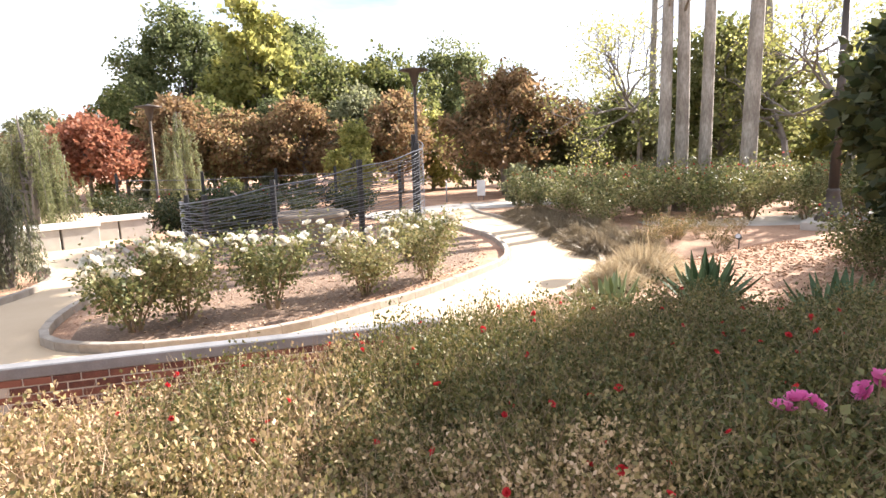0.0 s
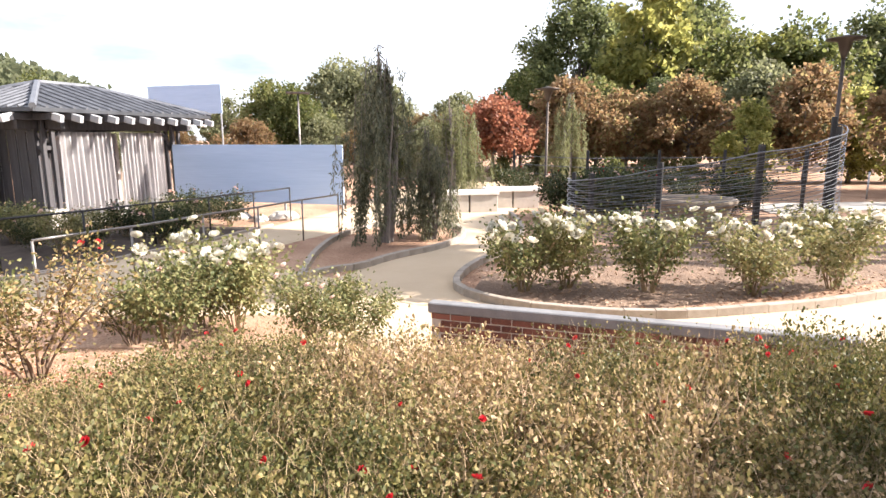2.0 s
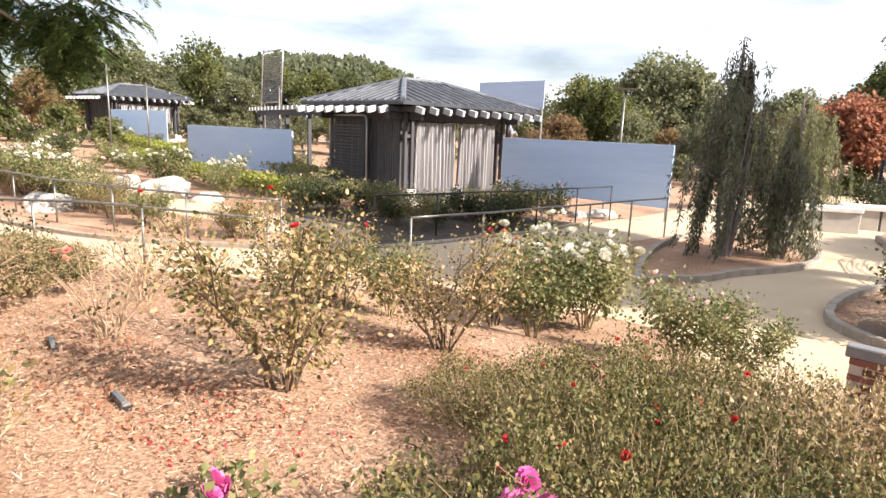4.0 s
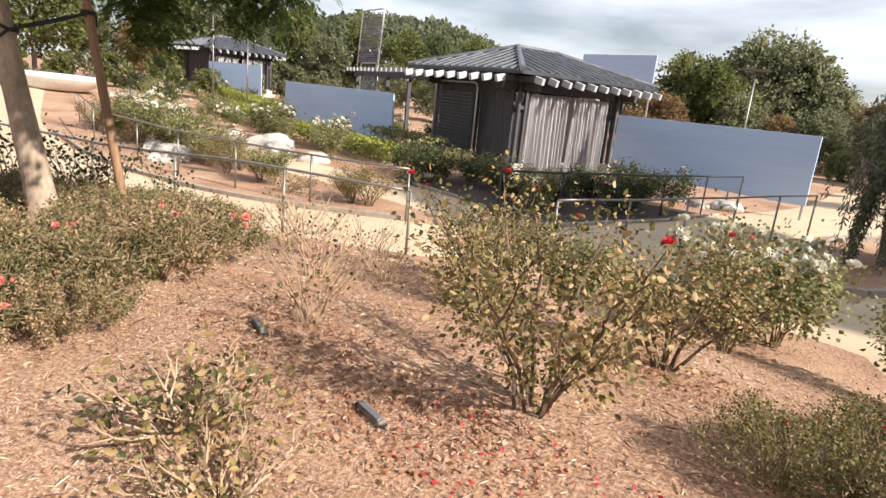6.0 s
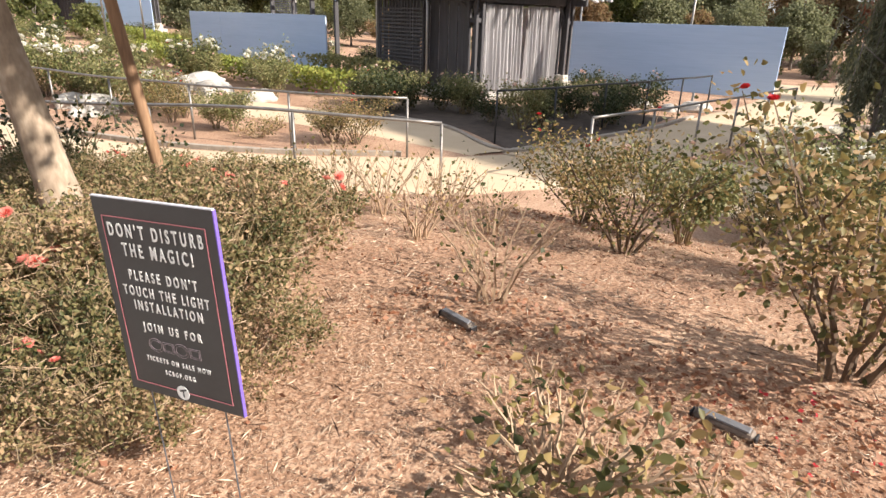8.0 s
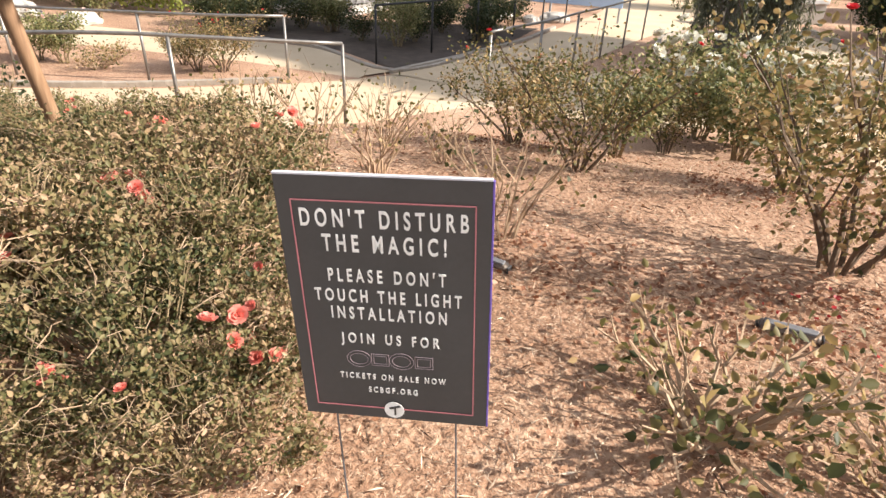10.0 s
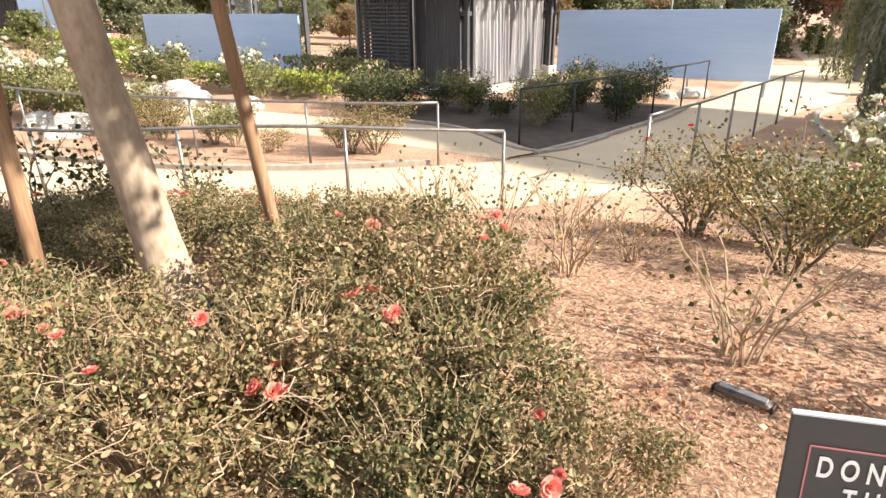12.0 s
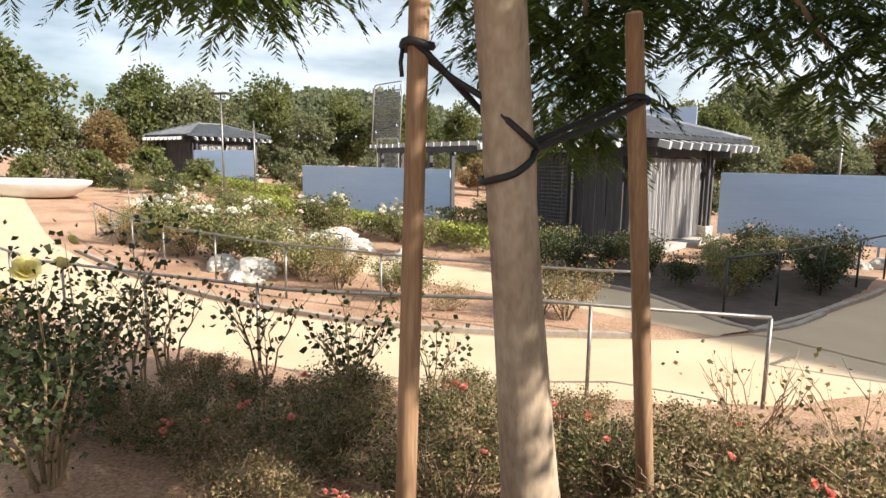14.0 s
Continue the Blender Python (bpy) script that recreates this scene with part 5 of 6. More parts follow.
def tall(x, y, w, lean, seed, H=13.0, R=3.2):
    T = thing("tall_pale_tree", (x, y, gz(x, y)), "tall tree with a bare pale-grey trunk", "tree", "tall pale trunks")
    r = np.random.default_rng(seed)
    bm = bmesh.new()
    add_tube(bm, [(lean * s * s + 0.06 * math.sin(7 * s), 0, -0.2 + H * s) for s in np.linspace(0, 1, 14)], [w * (1.25 - 0.6 * s) for s in np.linspace(0, 1, 14)], 10)
    for k in range(7):
        z0 = r.uniform(7.0, 12)
        a, L = r.uniform(0, 6.28), r.uniform(1.2, 3.2)
        s = z0 / 13
        p0 = Vector((lean * s * s, 0, z0))
        p1 = p0 + Vector((math.cos(a) * L * 0.5, math.sin(a) * L * 0.5, L * 0.35))
        p2 = p0 + Vector((math.cos(a) * L, math.sin(a) * L, L * r.uniform(0.5, 0.9)))
        add_tube(bm, [p0, p1, p2], [0.05, 0.03, 0.01], 5)
        for _ in range(3):
            b = p1 + (p2 - p1) * r.random()
            add_tube(bm, [b, b + Vector(r.normal(size=3) * 0.4) + Vector((0, 0, 0.4))], [0.018, 0.006], 3)
    part("trunk", bm, M_PALM, T, smooth_it=True)
    c, d_ = ball_points(7500, r, R, 0.95, 0.3)
    part("crown", leaves("crown", c + [lean, 0, H + r.uniform(0.0, 2.5 if H < 14 else 0.3)], d_, 0.3, 0.4, 0.1, 5), L_GREY, T)


def tall_trunks():
    for deg, d, w, lean in ((50.7, 23.5, 0.19, 0.4), (52.2, 24, 0.21, -0.3), (54.1, 24, 0.19, 0.3), (57.5, 24.5, 0.24, 0.9), (58.9, 38, 0.22, -1.5), (49.6, 42, 0.22, 0.4)):
        x, y = heading(deg, d)
        tall(x, y, w, lean, int(deg * 10), 17.0, 2.9)


tall_trunks()


def bare_tree(x, y, h, seed):
    """A wide tree with few leaves left: limbs that fork again and again."""
    r = np.random.default_rng(seed)
    T = thing("bare_tree", (x, y, gz(x, y)), "spreading tree with thin bare branches and few leaves", "tree")
    bm = bmesh.new()
    tips = []

    def limb(p, d, ln, rad, depth):
        q = p + d * ln * 0.55 + Vector(r.normal(size=3)) * ln * 0.06
        e = q + (d + Vector(r.normal(size=3)) * 0.2).normalized() * ln * 0.45
        add_tube(bm, [p, q, e], [rad, rad * 0.82, rad * 0.65], 5, False)
        if depth == 0:
            tips.append(e)
            return
        for _ in range(3 if depth > 2 else 2):
            n = (d + Vector(r.normal(size=3)) * 0.6 + Vector((0, 0, 0.1))).normalized()
            limb(e, n, ln * r.uniform(0.62, 0.85), rad * 0.6, depth - 1)

    limb(Vector((0, 0, -0.2)), Vector((0.05, 0, 1)), h * 0.27, 0.2, 6)
    part("trunk", bm, M_BARK_GREY, T)
    c = np.array([tuple(p) for p in tips])
    c = np.repeat(c, 9, axis=0) + r.normal(size=(len(c) * 9, 3)) * 0.25
    part("crown", leaves("crown", c, r.normal(size=c.shape), 0.13, 0.4, 0.1, seed), L_LIME, T)


for deg, d, h, seed in ((60.5, 29, 11.0, 81), (48.5, 34, 11.5, 82), (64.5, 27, 9.5, 83)):
    bare_tree(*heading(deg, d), h, seed)


# ---- young staked tree ----
def frond_cloud(centres, seed):
    """Feathery twice-cut leaves: a rachis with paired narrow pinnae."""
    r = np.random.default_rng(seed)
    cc, dd, ss = [], [], []
    for c, out, L in centres:
        out = Vector(out).normalized()
        side = out.cross(Vector((0, 0, 1))).normalized()
        for i in range(24):
            s = (i + 1) / 24
            p = Vector(c) + out * L * s + Vector((0, 0, -0.7 * L * s * s))
            ln = L * 0.3 * math.sin(math.pi * (0.15 + 0.72 * s))
            for sg in (-1, 1):
                cc.append(p)
                dd.append(side * sg * 0.8 + out * 0.6 + Vector(r.normal(size=3) * 0.12) + Vector((0, 0, -0.45)))
                ss.append(ln)
    return leaves("crown", cc, dd, np.array(ss), 0.085, 0.02, seed)


def staked_tree():
    bx, by = -8.953, 2.885
    g = gz(bx, by)
    T = thing("young_tree", (bx, by, g), "young jacaranda with smooth tan trunk and feathery leaves", "tree")
    trunk = [(-0.048 * z + 0.005 * z * z, -0.115 * z - 0.006 * z * z, z - g) for z in (-0.2, 0.06, 0.16, 0.35, 0.75, 1.2, 1.6, 1.72, 1.85, 2.3, 2.9, 3.6)]
    part("trunk", tube(trunk, [0.2, 0.165, 0.142, 0.125, 0.112, 0.1, 0.096, 0.102, 0.096, 0.095, 0.09, 0.065], 16), M_BARK, T, smooth_it=True)
    r = np.random.default_rng(21)
    bm = bmesh.new()
    clumps = []
    for k in range(64):
        a = 2 * math.pi * k * 0.618 + r.uniform(-0.3, 0.3)
        ro = r.uniform(0.6, 3.0)
        z = 4.35 - 0.52 * ro + r.uniform(-0.25, 0.5)
        if math.cos(a) * ro > 0.2 and math.sin(a) * ro < -0.6 and z < 3.2:
            z += 0.5
        p0 = Vector((-0.36, -0.2, r.uniform(2.5, 3.5)))
        p2 = Vector((-0.3 + math.cos(a) * ro, -0.2 + math.sin(a) * ro, z))
        p1 = (p0 + p2) / 2 + Vector((0, 0, 0.35))
        add_tube(bm, [p0, p1, p2], [0.035, 0.022, 0.008], 6)
        if p2.z < 3.0:
            p2.z = 3.2 + r.uniform(0.0, 0.6)
        clumps += [(p2, 0.55, 12), (p1, 0.5, 5)]
    # hanging masses: behind the trunk, north-east and south-west of it
    for x, y, z, sx, sy, sz, n in ((-0.35, 1.15, 2.8, 0.34, 0.28, 0.3, 200), (-0.26, 1.1, 2.25, 0.18, 0.18, 0.26, 95), (-0.85, 1.05, 2.82, 0.24, 0.25, 0.28, 80),
                                   (0.15, 1.5, 2.7, 0.2, 0.2, 0.2, 45), (0.55, 1.5, 2.58, 0.22, 0.22, 0.2, 58), (0.95, 1.45, 2.55, 0.24, 0.22, 0.2, 58), (1.35, 1.42, 2.54, 0.24, 0.22, 0.2, 52), (1.75, 1.38, 2.58, 0.2, 0.2, 0.16, 32), (0.9, 1.45, 2.22, 0.14, 0.15, 0.1, 14),
                                   (-1.7, -0.55, 2.85, 0.32, 0.25, 0.13, 140), (-1.1, -0.6, 2.68, 0.2, 0.2, 0.12, 95), (-2.4, -0.4, 3.05, 0.35, 0.3, 0.14, 80)):
        for k in range(n):
            q = r.normal(size=3)
            q *= min(1.0, 1.25 / np.linalg.norm(q))
            clumps.append((Vector((x + q[0] * sx, y + q[1] * sy, z + q[2] * sz)), 0.1, 1))
        add_tube(bm, [(-0.36, -0.2, 3.3), (x * 0.55, y * 0.55, z + 0.7), (x, y, z + 0.15)], [0.04, 0.025, 0.008], 6)
    tagged(part("branchwork", bm, M_BARK, T, smooth_it=True), kind="stuff")
    cen = []
    for c, sp, n in clumps:
        for _ in range(n):
            a = r.uniform(0, 6.28)
            cen.append((c + Vector(r.normal(size=3) * sp * 0.36), (math.cos(a), math.sin(a), r.uniform(-0.6, 0.3)), r.uniform(0.22, 0.36)))
    part("crown", frond_cloud(cen, 22), L_FROND, T)
    for base, top in (((-9.277, 2.344), (-9.26, 2.432, 2.85)), ((-8.609, 3.473), (-8.735, 3.193, 2.34))):
        gb = gz(*base)
        S = thing("tree_stake", (*base, gb), "round pine stake supporting the young tree", "stake", "tree stakes")
        d = Vector((top[0] - base[0], top[1] - base[1], top[2] - gb))
        part("pole", tube([d * -0.08, d * 0.3, d * 0.7, d * 0.98, d], [0.043, 0.042, 0.04, 0.038, 0.033], 10), M_STAKE, S, smooth_it=True)
        part("cut_top", tube([d * 1.0, d * 1.004], [0.035, 0.03], 10), M_TWIG, S, "pale sawn top")
    # rubber ties: from each stake across the trunk, round it and back
    hub = Vector((-9.022, 2.673, 0))
    fr, rt = Vector((0.456, -0.89, 0)), Vector((0.89, 0.456, 0))
    q = 0.109
    for a, wrap in ((Vector((-9.265, 2.408, 2.14)), ((-0.85, 0.55, 1.96), (-0.3, 0.97, 1.9), (0.35, 0.95, 1.84), (0.9, 0.5, 1.79), (0.8, -0.6, 1.78), (0.0, -1.0, 1.83), (-0.8, -0.6, 1.9))),
                    (Vector((-8.718, 3.232, 2.0)), ((1.02, 0.25, 1.79), (0.75, 0.72, 1.745), (0.2, 1.0, 1.695), (-0.5, 0.87, 1.67), (-0.97, 0.25, 1.66), (-0.7, -0.7, 1.69), (0.2, -1.0, 1.76), (0.85, -0.5, 1.81)))):
        K = thing("tree_tie", tuple(a), "black rubber strap tying the tree to its stake", "strap", "tree ties")
        loop = [hub + rt * (u * q) + fr * (v * q) + Vector((0, 0, z)) - a for u, v, z in wrap]
        d1 = Vector((loop[0].x, loop[0].y, 0)).normalized()
        sd = Vector((-d1.y, d1.x, 0))
        bm = bmesh.new()
        path = [sd * 0.05 - d1 * 0.01, loop[0] * 0.5 + sd * 0.015 + Vector((0, 0, -0.015)), *loop, loop[-1] * 0.5 - sd * 0.015, -sd * 0.05 - d1 * 0.01]
        add_tube(bm, resample([tuple(p) for p in path], 0.03), 0.0135, 6)
        add_tube(bm, [sd * 0.052 * math.cos(u) + d1 * 0.052 * math.sin(u) + Vector((0, 0, 0.008 * math.sin(2 * u))) for u in np.linspace(0, 2 * math.pi, 14)], 0.016, 6)
        add_tube(bm, [-d1 * 0.05 + sd * 0.01, -d1 * 0.06 + Vector((0, 0, -0.06)), -d1 * 0.055 + Vector((0, 0, -0.11))], 0.008, 5)
        part("strap", bm, M_STRAP, K, smooth_it=True)


staked_tree()


# ---- printed sign ----
def text_mesh(s, size, spacing=1.15):
    cu = bpy.data.curves.new("lettering", "FONT")
    cu.body, cu.size, cu.align_x, cu.space_character, cu.extrude, cu.offset = s, size, "CENTER", spacing, 0.0006, size * 0.018
    ob = bpy.data.objects.new("lettering", cu)
    scene.collection.objects.link(ob)
    bpy.context.view_layer.update()
    me = bpy.data.meshes.new_from_object(ob.evaluated_get(bpy.context.evaluated_depsgraph_get()))
    bpy.data.objects.remove(ob)
    me.materials.clear()
    return me


def word_meshes(me, count):
    """Cut a line of lettering at its widest gaps, one mesh a word."""
    tris = sorted((min(me.vertices[i].co.x for i in p.vertices), max(me.vertices[i].co.x for i in p.vertices)) for p in me.polygons)
    reach, gaps = tris[0][1], []
    for lo, hi in tris:
        if lo > reach:
            gaps.append((lo - reach, (lo + reach) / 2))
        reach = max(reach, hi)
    cuts = sorted(mid for _, mid in sorted(gaps, reverse=True)[:count - 1])
    out = []
    for lo, hi in zip([-9.0, *cuts], [*cuts, 9.0]):
        bm = bmesh.new()
        bm.from_mesh(me)
        bmesh.ops.delete(bm, geom=[v for v in bm.verts if not lo < v.co.x < hi], context="VERTS")
        word = bpy.data.meshes.new("word")
        bm.to_mesh(word)
        bm.free()
        out.append(word)
    return out


def yard_sign():
    W, H = 0.374, 0.530
    z0 = 0.524 - gz(-5.85, 1.41)
    S = thing("yard_sign", (-5.86, 1.434, gz(-5.85, 1.41)), "charcoal printed yard sign with white lettering on wire legs", "sign")
    S.matrix_basis = pose(-5.86, 1.434, gz(-5.85, 1.41), 0, 0, 5.8) @ Matrix.Rotation(radians(-2.7), 4, "Y")
    B = part("board", box((0, 0, z0 + H / 2), (W, 0.009, H), 0, 0.001), M_SIGN, S, "charcoal corrugated plastic board")
    part("edge_strip", box((0, 0.0, z0 + H + 0.0015), (W, 0.009, 0.003)), M_SIGN_EDGE, B, "pale cut top edge")
    for x in (W / 2 + 0.0015,):
        part("edge_strip", box((x, 0, z0 + H / 2), (0.003, 0.009, H)), M_PURPLE, B, "violet side edge")
    y = -0.0062
    bm = bmesh.new()
    m = 0.027
    for c, s in (((0, y, z0 + H - 0.045), (W - 2 * m, 0.001, 0.0022)), ((-W / 2 + m, y, z0 + H / 2 - 0.008), (0.0022, 0.001, H - 0.074)), ((W / 2 - m, y, z0 + H / 2 - 0.008), (0.0022, 0.001, H - 0.074)), ((0, y, z0 + 0.029), (W - 2 * m, 0.001, 0.0022))):
        add_box(bm, c, s)
    part("border_line", bm, M_PINKLINE, B, "thin pink printed border")
    for s, size, up, sp, squeeze in (("DON'T DISTURB", 0.047, 0.437, 1.62, 0.57), ("THE MAGIC!", 0.047, 0.389, 1.62, 0.57), ("PLEASE DON'T", 0.037, 0.327, 1.68, 0.57), ("TOUCH THE LIGHT", 0.037, 0.284, 1.6, 0.57), ("INSTALLATION", 0.037, 0.246, 1.62, 0.58), ("JOIN US FOR", 0.032, 0.190, 1.7, 0.64), ("TICKETS ON SALE NOW", 0.019, 0.1025, 1.6, 0.68), ("SCBGF.ORG", 0.019, 0.0695, 1.6, 0.68)):
        for me in word_meshes(text_mesh(s, size, sp), len(s.split())):
            me.transform(Matrix.Translation((0, y, z0 + up)) @ Matrix.Rotation(radians(90), 4, "X") @ Matrix.Diagonal((squeeze, 1, 1, 1)))
            part("word", me, M_LETTER, B, "white printed word")
    # outlined event mark, as plain shapes
    bm = bmesh.new()
    zc = z0 + 0.1515
    for cx, corners in ((-0.064, 14), (-0.022, 4), (0.02, 14), (0.064, 4)):
        for k in range(2):
            rx, rz_ = (0.0195, 0.0155) if k == 0 else (0.0145, 0.0105)
            ring = [(cx + rx * 1.25 * math.cos(u), y, zc + rz_ * 1.25 * math.sin(u)) for u in (2 * math.pi * (i + 0.5) / corners for i in range(corners))]
            for p, q in zip(ring, ring[1:] + ring[:1]):
                add_tube(bm, [p, q], 0.0006, 4)
    part("event_mark", bm, M_GLOWLINE, B, "faint outlined event mark")
    disc = lathe([(0.0205, -0.0004), (0.0205, 0.0004)], 28)
    bmesh.ops.transform(disc, matrix=Matrix.Translation((0, y - 0.0012, z0 + 0.027)) @ Matrix.Rotation(radians(90), 4, "X"), verts=disc.verts)
    d = part("round_mark", disc, M_LETTER, B, "white round emblem")
    bm = bmesh.new()
    add_box(bm, (0.002, y - 0.0024, z0 + 0.024), (0.004, 0.001, 0.018))
    add_box(bm, (0.002, y - 0.0024, z0 + 0.035), (0.024, 0.001, 0.005), ry=-18)
    part("emblem_shape", bm, M_SIGN, d)
    for x in (-0.125, 0.125):
        part("leg", tube([(x, 0.001, -0.12), (x, 0.001, z0 + 0.2)], 0.0022, 6), M_WIRE, S, "thin steel wire leg")


yard_sign()


# ---- light bars lying on the mulch ----
def light_bar(x, y, rz, tilt, label):
    L = thing("flood_light_bar", (x, y, gz(x, y) + 0.03), label, "spotlight", "ground lights", rz=rz)
    part("housing", box((0, 0, 0), (0.23, 0.05, 0.032), 0, 0.01, rx=tilt), M_DUSTY, L, "dusty black lamp housing")
    part("lens", box((0, -0.008, 0.022), (0.2, 0.03, 0.01), 0, 0.004, rx=tilt), M_SLAT, L, "dusty grey lens")
    for sx in (-0.122, 0.122):
        part("bracket", box((sx, 0.0, -0.02), (0.01, 0.045, 0.055), 0, 0.003), M_BLACK, L)
    part("ground_spike", tube([(0.0, 0, -0.02), (0, 0, -0.2)], 0.008, 6), M_BLACK, L)
    part("cable", tube([(0.15, 0.02, -0.03), (0.28, 0.08, -0.045), (0.45, 0.06, -0.05), (0.6, 0.16, -0.05)], 0.006, 5), M_STRAP, L)


light_bar(-4.63, 2.83, -14, 25, "small black flood light bar lying on the mulch")
light_bar(-5.93, 3.08, -20, 20, "small black flood light bar beside bare rose canes")


def garden_spot(x, y, rz):
    S = thing("garden_spotlight", (x, y, gz(x, y)), "small black garden spotlight on a spike", "spotlight", "ground lights", rz=rz)
    part("spike", tube([(0, 0, -0.1), (0, 0, 0.22)], 0.012, 6), M_BLACK, S)
    part("head", tube([(-0.09, 0, 0.24), (0.02, 0, 0.28), (0.1, 0, 0.31)], [0.04, 0.055, 0.06], 10), M_BLACK, S, smooth_it=True)
    part("lens", tube([(0.1, 0, 0.31), (0.104, 0, 0.311)], 0.05, 10), M_SCREEN_EDGE, S)


garden_spot(11.4, 8.6, 200)


def ground_fixture(x, y):
    """Short black drum with a rim, half sunk beside the tree."""
    F = thing("ground_fixture", (x, y, gz(x, y)), "short black plastic drum sunk in the mulch beside the tree", "ground fixture")
    part("drum", lathe([(0.115, -0.08), (0.12, 0.07), (0.128, 0.075), (0.128, 0.09), (0.112, 0.092), (0.105, 0.06), (0.02, 0.055)], 24), M_BLACK, F, smooth_it=True)
    part("lid", lathe([(0.1, 0.06), (0.09, 0.07), (0.02, 0.074)], 20), M_DUSTY, F, "dusty grey lid", True)


ground_fixture(-8.5, 2.84)


# ---- wire spiral and the beds round it ----
def wire_spiral():
    W = thing("wire_spiral", (4.6, 15.9, gz(4.6, 15.9)), "spiral fence of many thin wires strung on dark posts", "sculpture")
    R = 2.9
    angs = [radians(a) for a in (158, 205, 239, 275, 318, 352)]
    tops = [1.45, 1.55, 1.85, 2.2, 2.55, 2.8]
    for a, t in zip(angs, tops):
        part("post", box((R * math.cos(a), R * math.sin(a), t / 2 + 0.02), (0.1, 0.1, t + 0.2), math.degrees(a), 0.008), M_BLACK, W, "dark square steel post")
    for k in range(30):
        s = k / 29
        pts = []
        for i in range(41):
            u = i / 40
            a = angs[0] + (angs[-1] - angs[0]) * u
            lo, hi = 0.25 + 0.15 * u, np.interp(a, angs, tops) - 0.04
            sag = 0.02 * math.sin(k * 1.7 + i * 0.9)
            pts.append(((R + 0.07) * math.cos(a), (R + 0.07) * math.sin(a), lo + (hi - lo) * s + sag))
        part("wire", tube(pts, 0.007 if k < 29 else 0.015, 4), M_WIRE, W)
    W2 = thing("wire_fence", (5.0, 24.5, gz(5, 24.5)), "low dark fence with three wires behind the spiral", "fence")
    ps = [(-4.2, 3.2), (-1.6, -0.4), (1.2, 0.2), (3.9, 0.9), (5.2, -2.6)]
    for x, y in ps:
        part("post", box((x, y, 0.95), (0.1, 0.1, 2.1), 0, 0.008), M_BLACK, W2)
    for z in (1.0, 1.35, 1.7):
        part("wire", tube([(x, y, z) for x, y in ps], 0.012, 4), M_WIRE, W2)


wire_spiral()


def clay_pot(x, y):
    P = thing("planter_bowl", (x, y, gz(x, y)), "large round pale terracotta planter bowl filled with soil", "planter")
    part("bowl", lathe([(0.46, 0.0), (0.52, 0.05), (0.7, 0.45), (0.84, 0.85), (0.93, 0.89), (0.95, 0.98), (0.91, 1.02), (0.82, 1.01), (0.79, 0.9), (0.72, 0.66), (0.2, 0.62)], 36), M_TERRA, P, smooth_it=True)
    part("soil", lathe([(0.76, 0.70), (0.6, 0.75), (0.2, 0.78)], 24), M_SOIL, P, "dark dry soil")


clay_pot(4.72, 16.0)


def seat_slab(x, y, rz):
    B = thing("concrete_bench", (x, y, gz(x, y)), "long low pale concrete bench slab", "bench", rz=rz)
    part("seat", box((0, 0, 0.68), (2.0, 0.62, 0.14), 0, 0.015), M_WHITE, B)
    for sx in (-0.5, 0.5):
        part("support", box((sx, 0, 0.3), (0.94, 0.5, 0.62), 0, 0.015), M_CONC, B)


seat_slab(-1.0, 21.1, 14)
seat_slab(0.5, 22.6, 14)


def lamp_post(x, y, h, label):
    L = thing("street_lamp", (x, y, gz(x, y)), label, "street lamp", "garden lamps")
    part("pole", tube([(0, 0, 0), (0, 0, 0.5), (0, 0, h - 0.6)], [0.09, 0.065, 0.05], 10), M_LAMP, L, smooth_it=True)
    part("head", lathe([(0.05, h - 0.62), (0.1, h - 0.5), (0.2, h - 0.12), (0.52, h - 0.06), (0.52, h - 0.02), (0.1, h + 0.05), (0.02, h + 0.08)], 20), M_LAMP, L, "flat disc lamp hood", True)
    part("diffuser", lathe([(0.09, h - 0.46), (0.17, h - 0.14), (0.16, h - 0.12)], 16), M_SCREEN, L, "frosted glass diffuser", True)


lamp_post(10.3, 20.6, 5.4, "dark bronze garden lamp with a disc hood")
lamp_post(2.33, 29.1, 4.7, "dark bronze garden lamp with a disc hood")


def base_lamp(x, y):
    L = thing("street_lamp", (x, y, gz(x, y)), "tall dark lamp post on a flared base and concrete footing", "street lamp", "garden lamps")
    part("footing", box((0, 0, 0.1), (1.3, 1.3, 0.26), 20, 0.03), M_CONC, L, "square concrete footing")
    part("base", lathe([(0.42, 0.2), (0.42, 0.3), (0.3, 0.42), (0.22, 0.75), (0.16, 1.0), (0.18, 1.06), (0.14, 1.12)], 20), M_LAMP, L, "flared cast base", True)
    part("pole", tube([(0, 0, 1.1), (0, 0, 6.4)], [0.13, 0.09], 12), M_LAMP, L, smooth_it=True)
    part("head", lathe([(0.1, 6.3), (0.3, 6.7), (0.5, 6.8), (0.06, 6.95)], 16), M_LAMP, L, "lamp hood", True)


base_lamp(17.6, 9.9)


def slat_bench(x, y, rz):
    B = thing("park_bench", (x, y, gz(x, y) + 0.04), "dark slatted park bench on the concrete walk", "bench", rz=rz)
    for i in range(6):
        part("back_slat", box((0, 0.25 + i * 0.012, 0.52 + i * 0.085), (2.0, 0.03, 0.06), 0, 0.004), M_STAKE, B)
    for i in range(5):
        part("seat_slat", box((0, -0.2 + i * 0.095, 0.45), (2.0, 0.075, 0.03), 0, 0.004), M_STAKE, B)
    for sx in (-0.9, 0.9):
        part("leg", box((sx, -0.18, 0.22), (0.06, 0.06, 0.45), 0, 0.005), M_RAIL, B)
        part("leg", box((sx, 0.26, 0.5), (0.06, 0.06, 1.0), 0, 0.005), M_RAIL, B)


slat_bench(20.2, 9.6, 115)


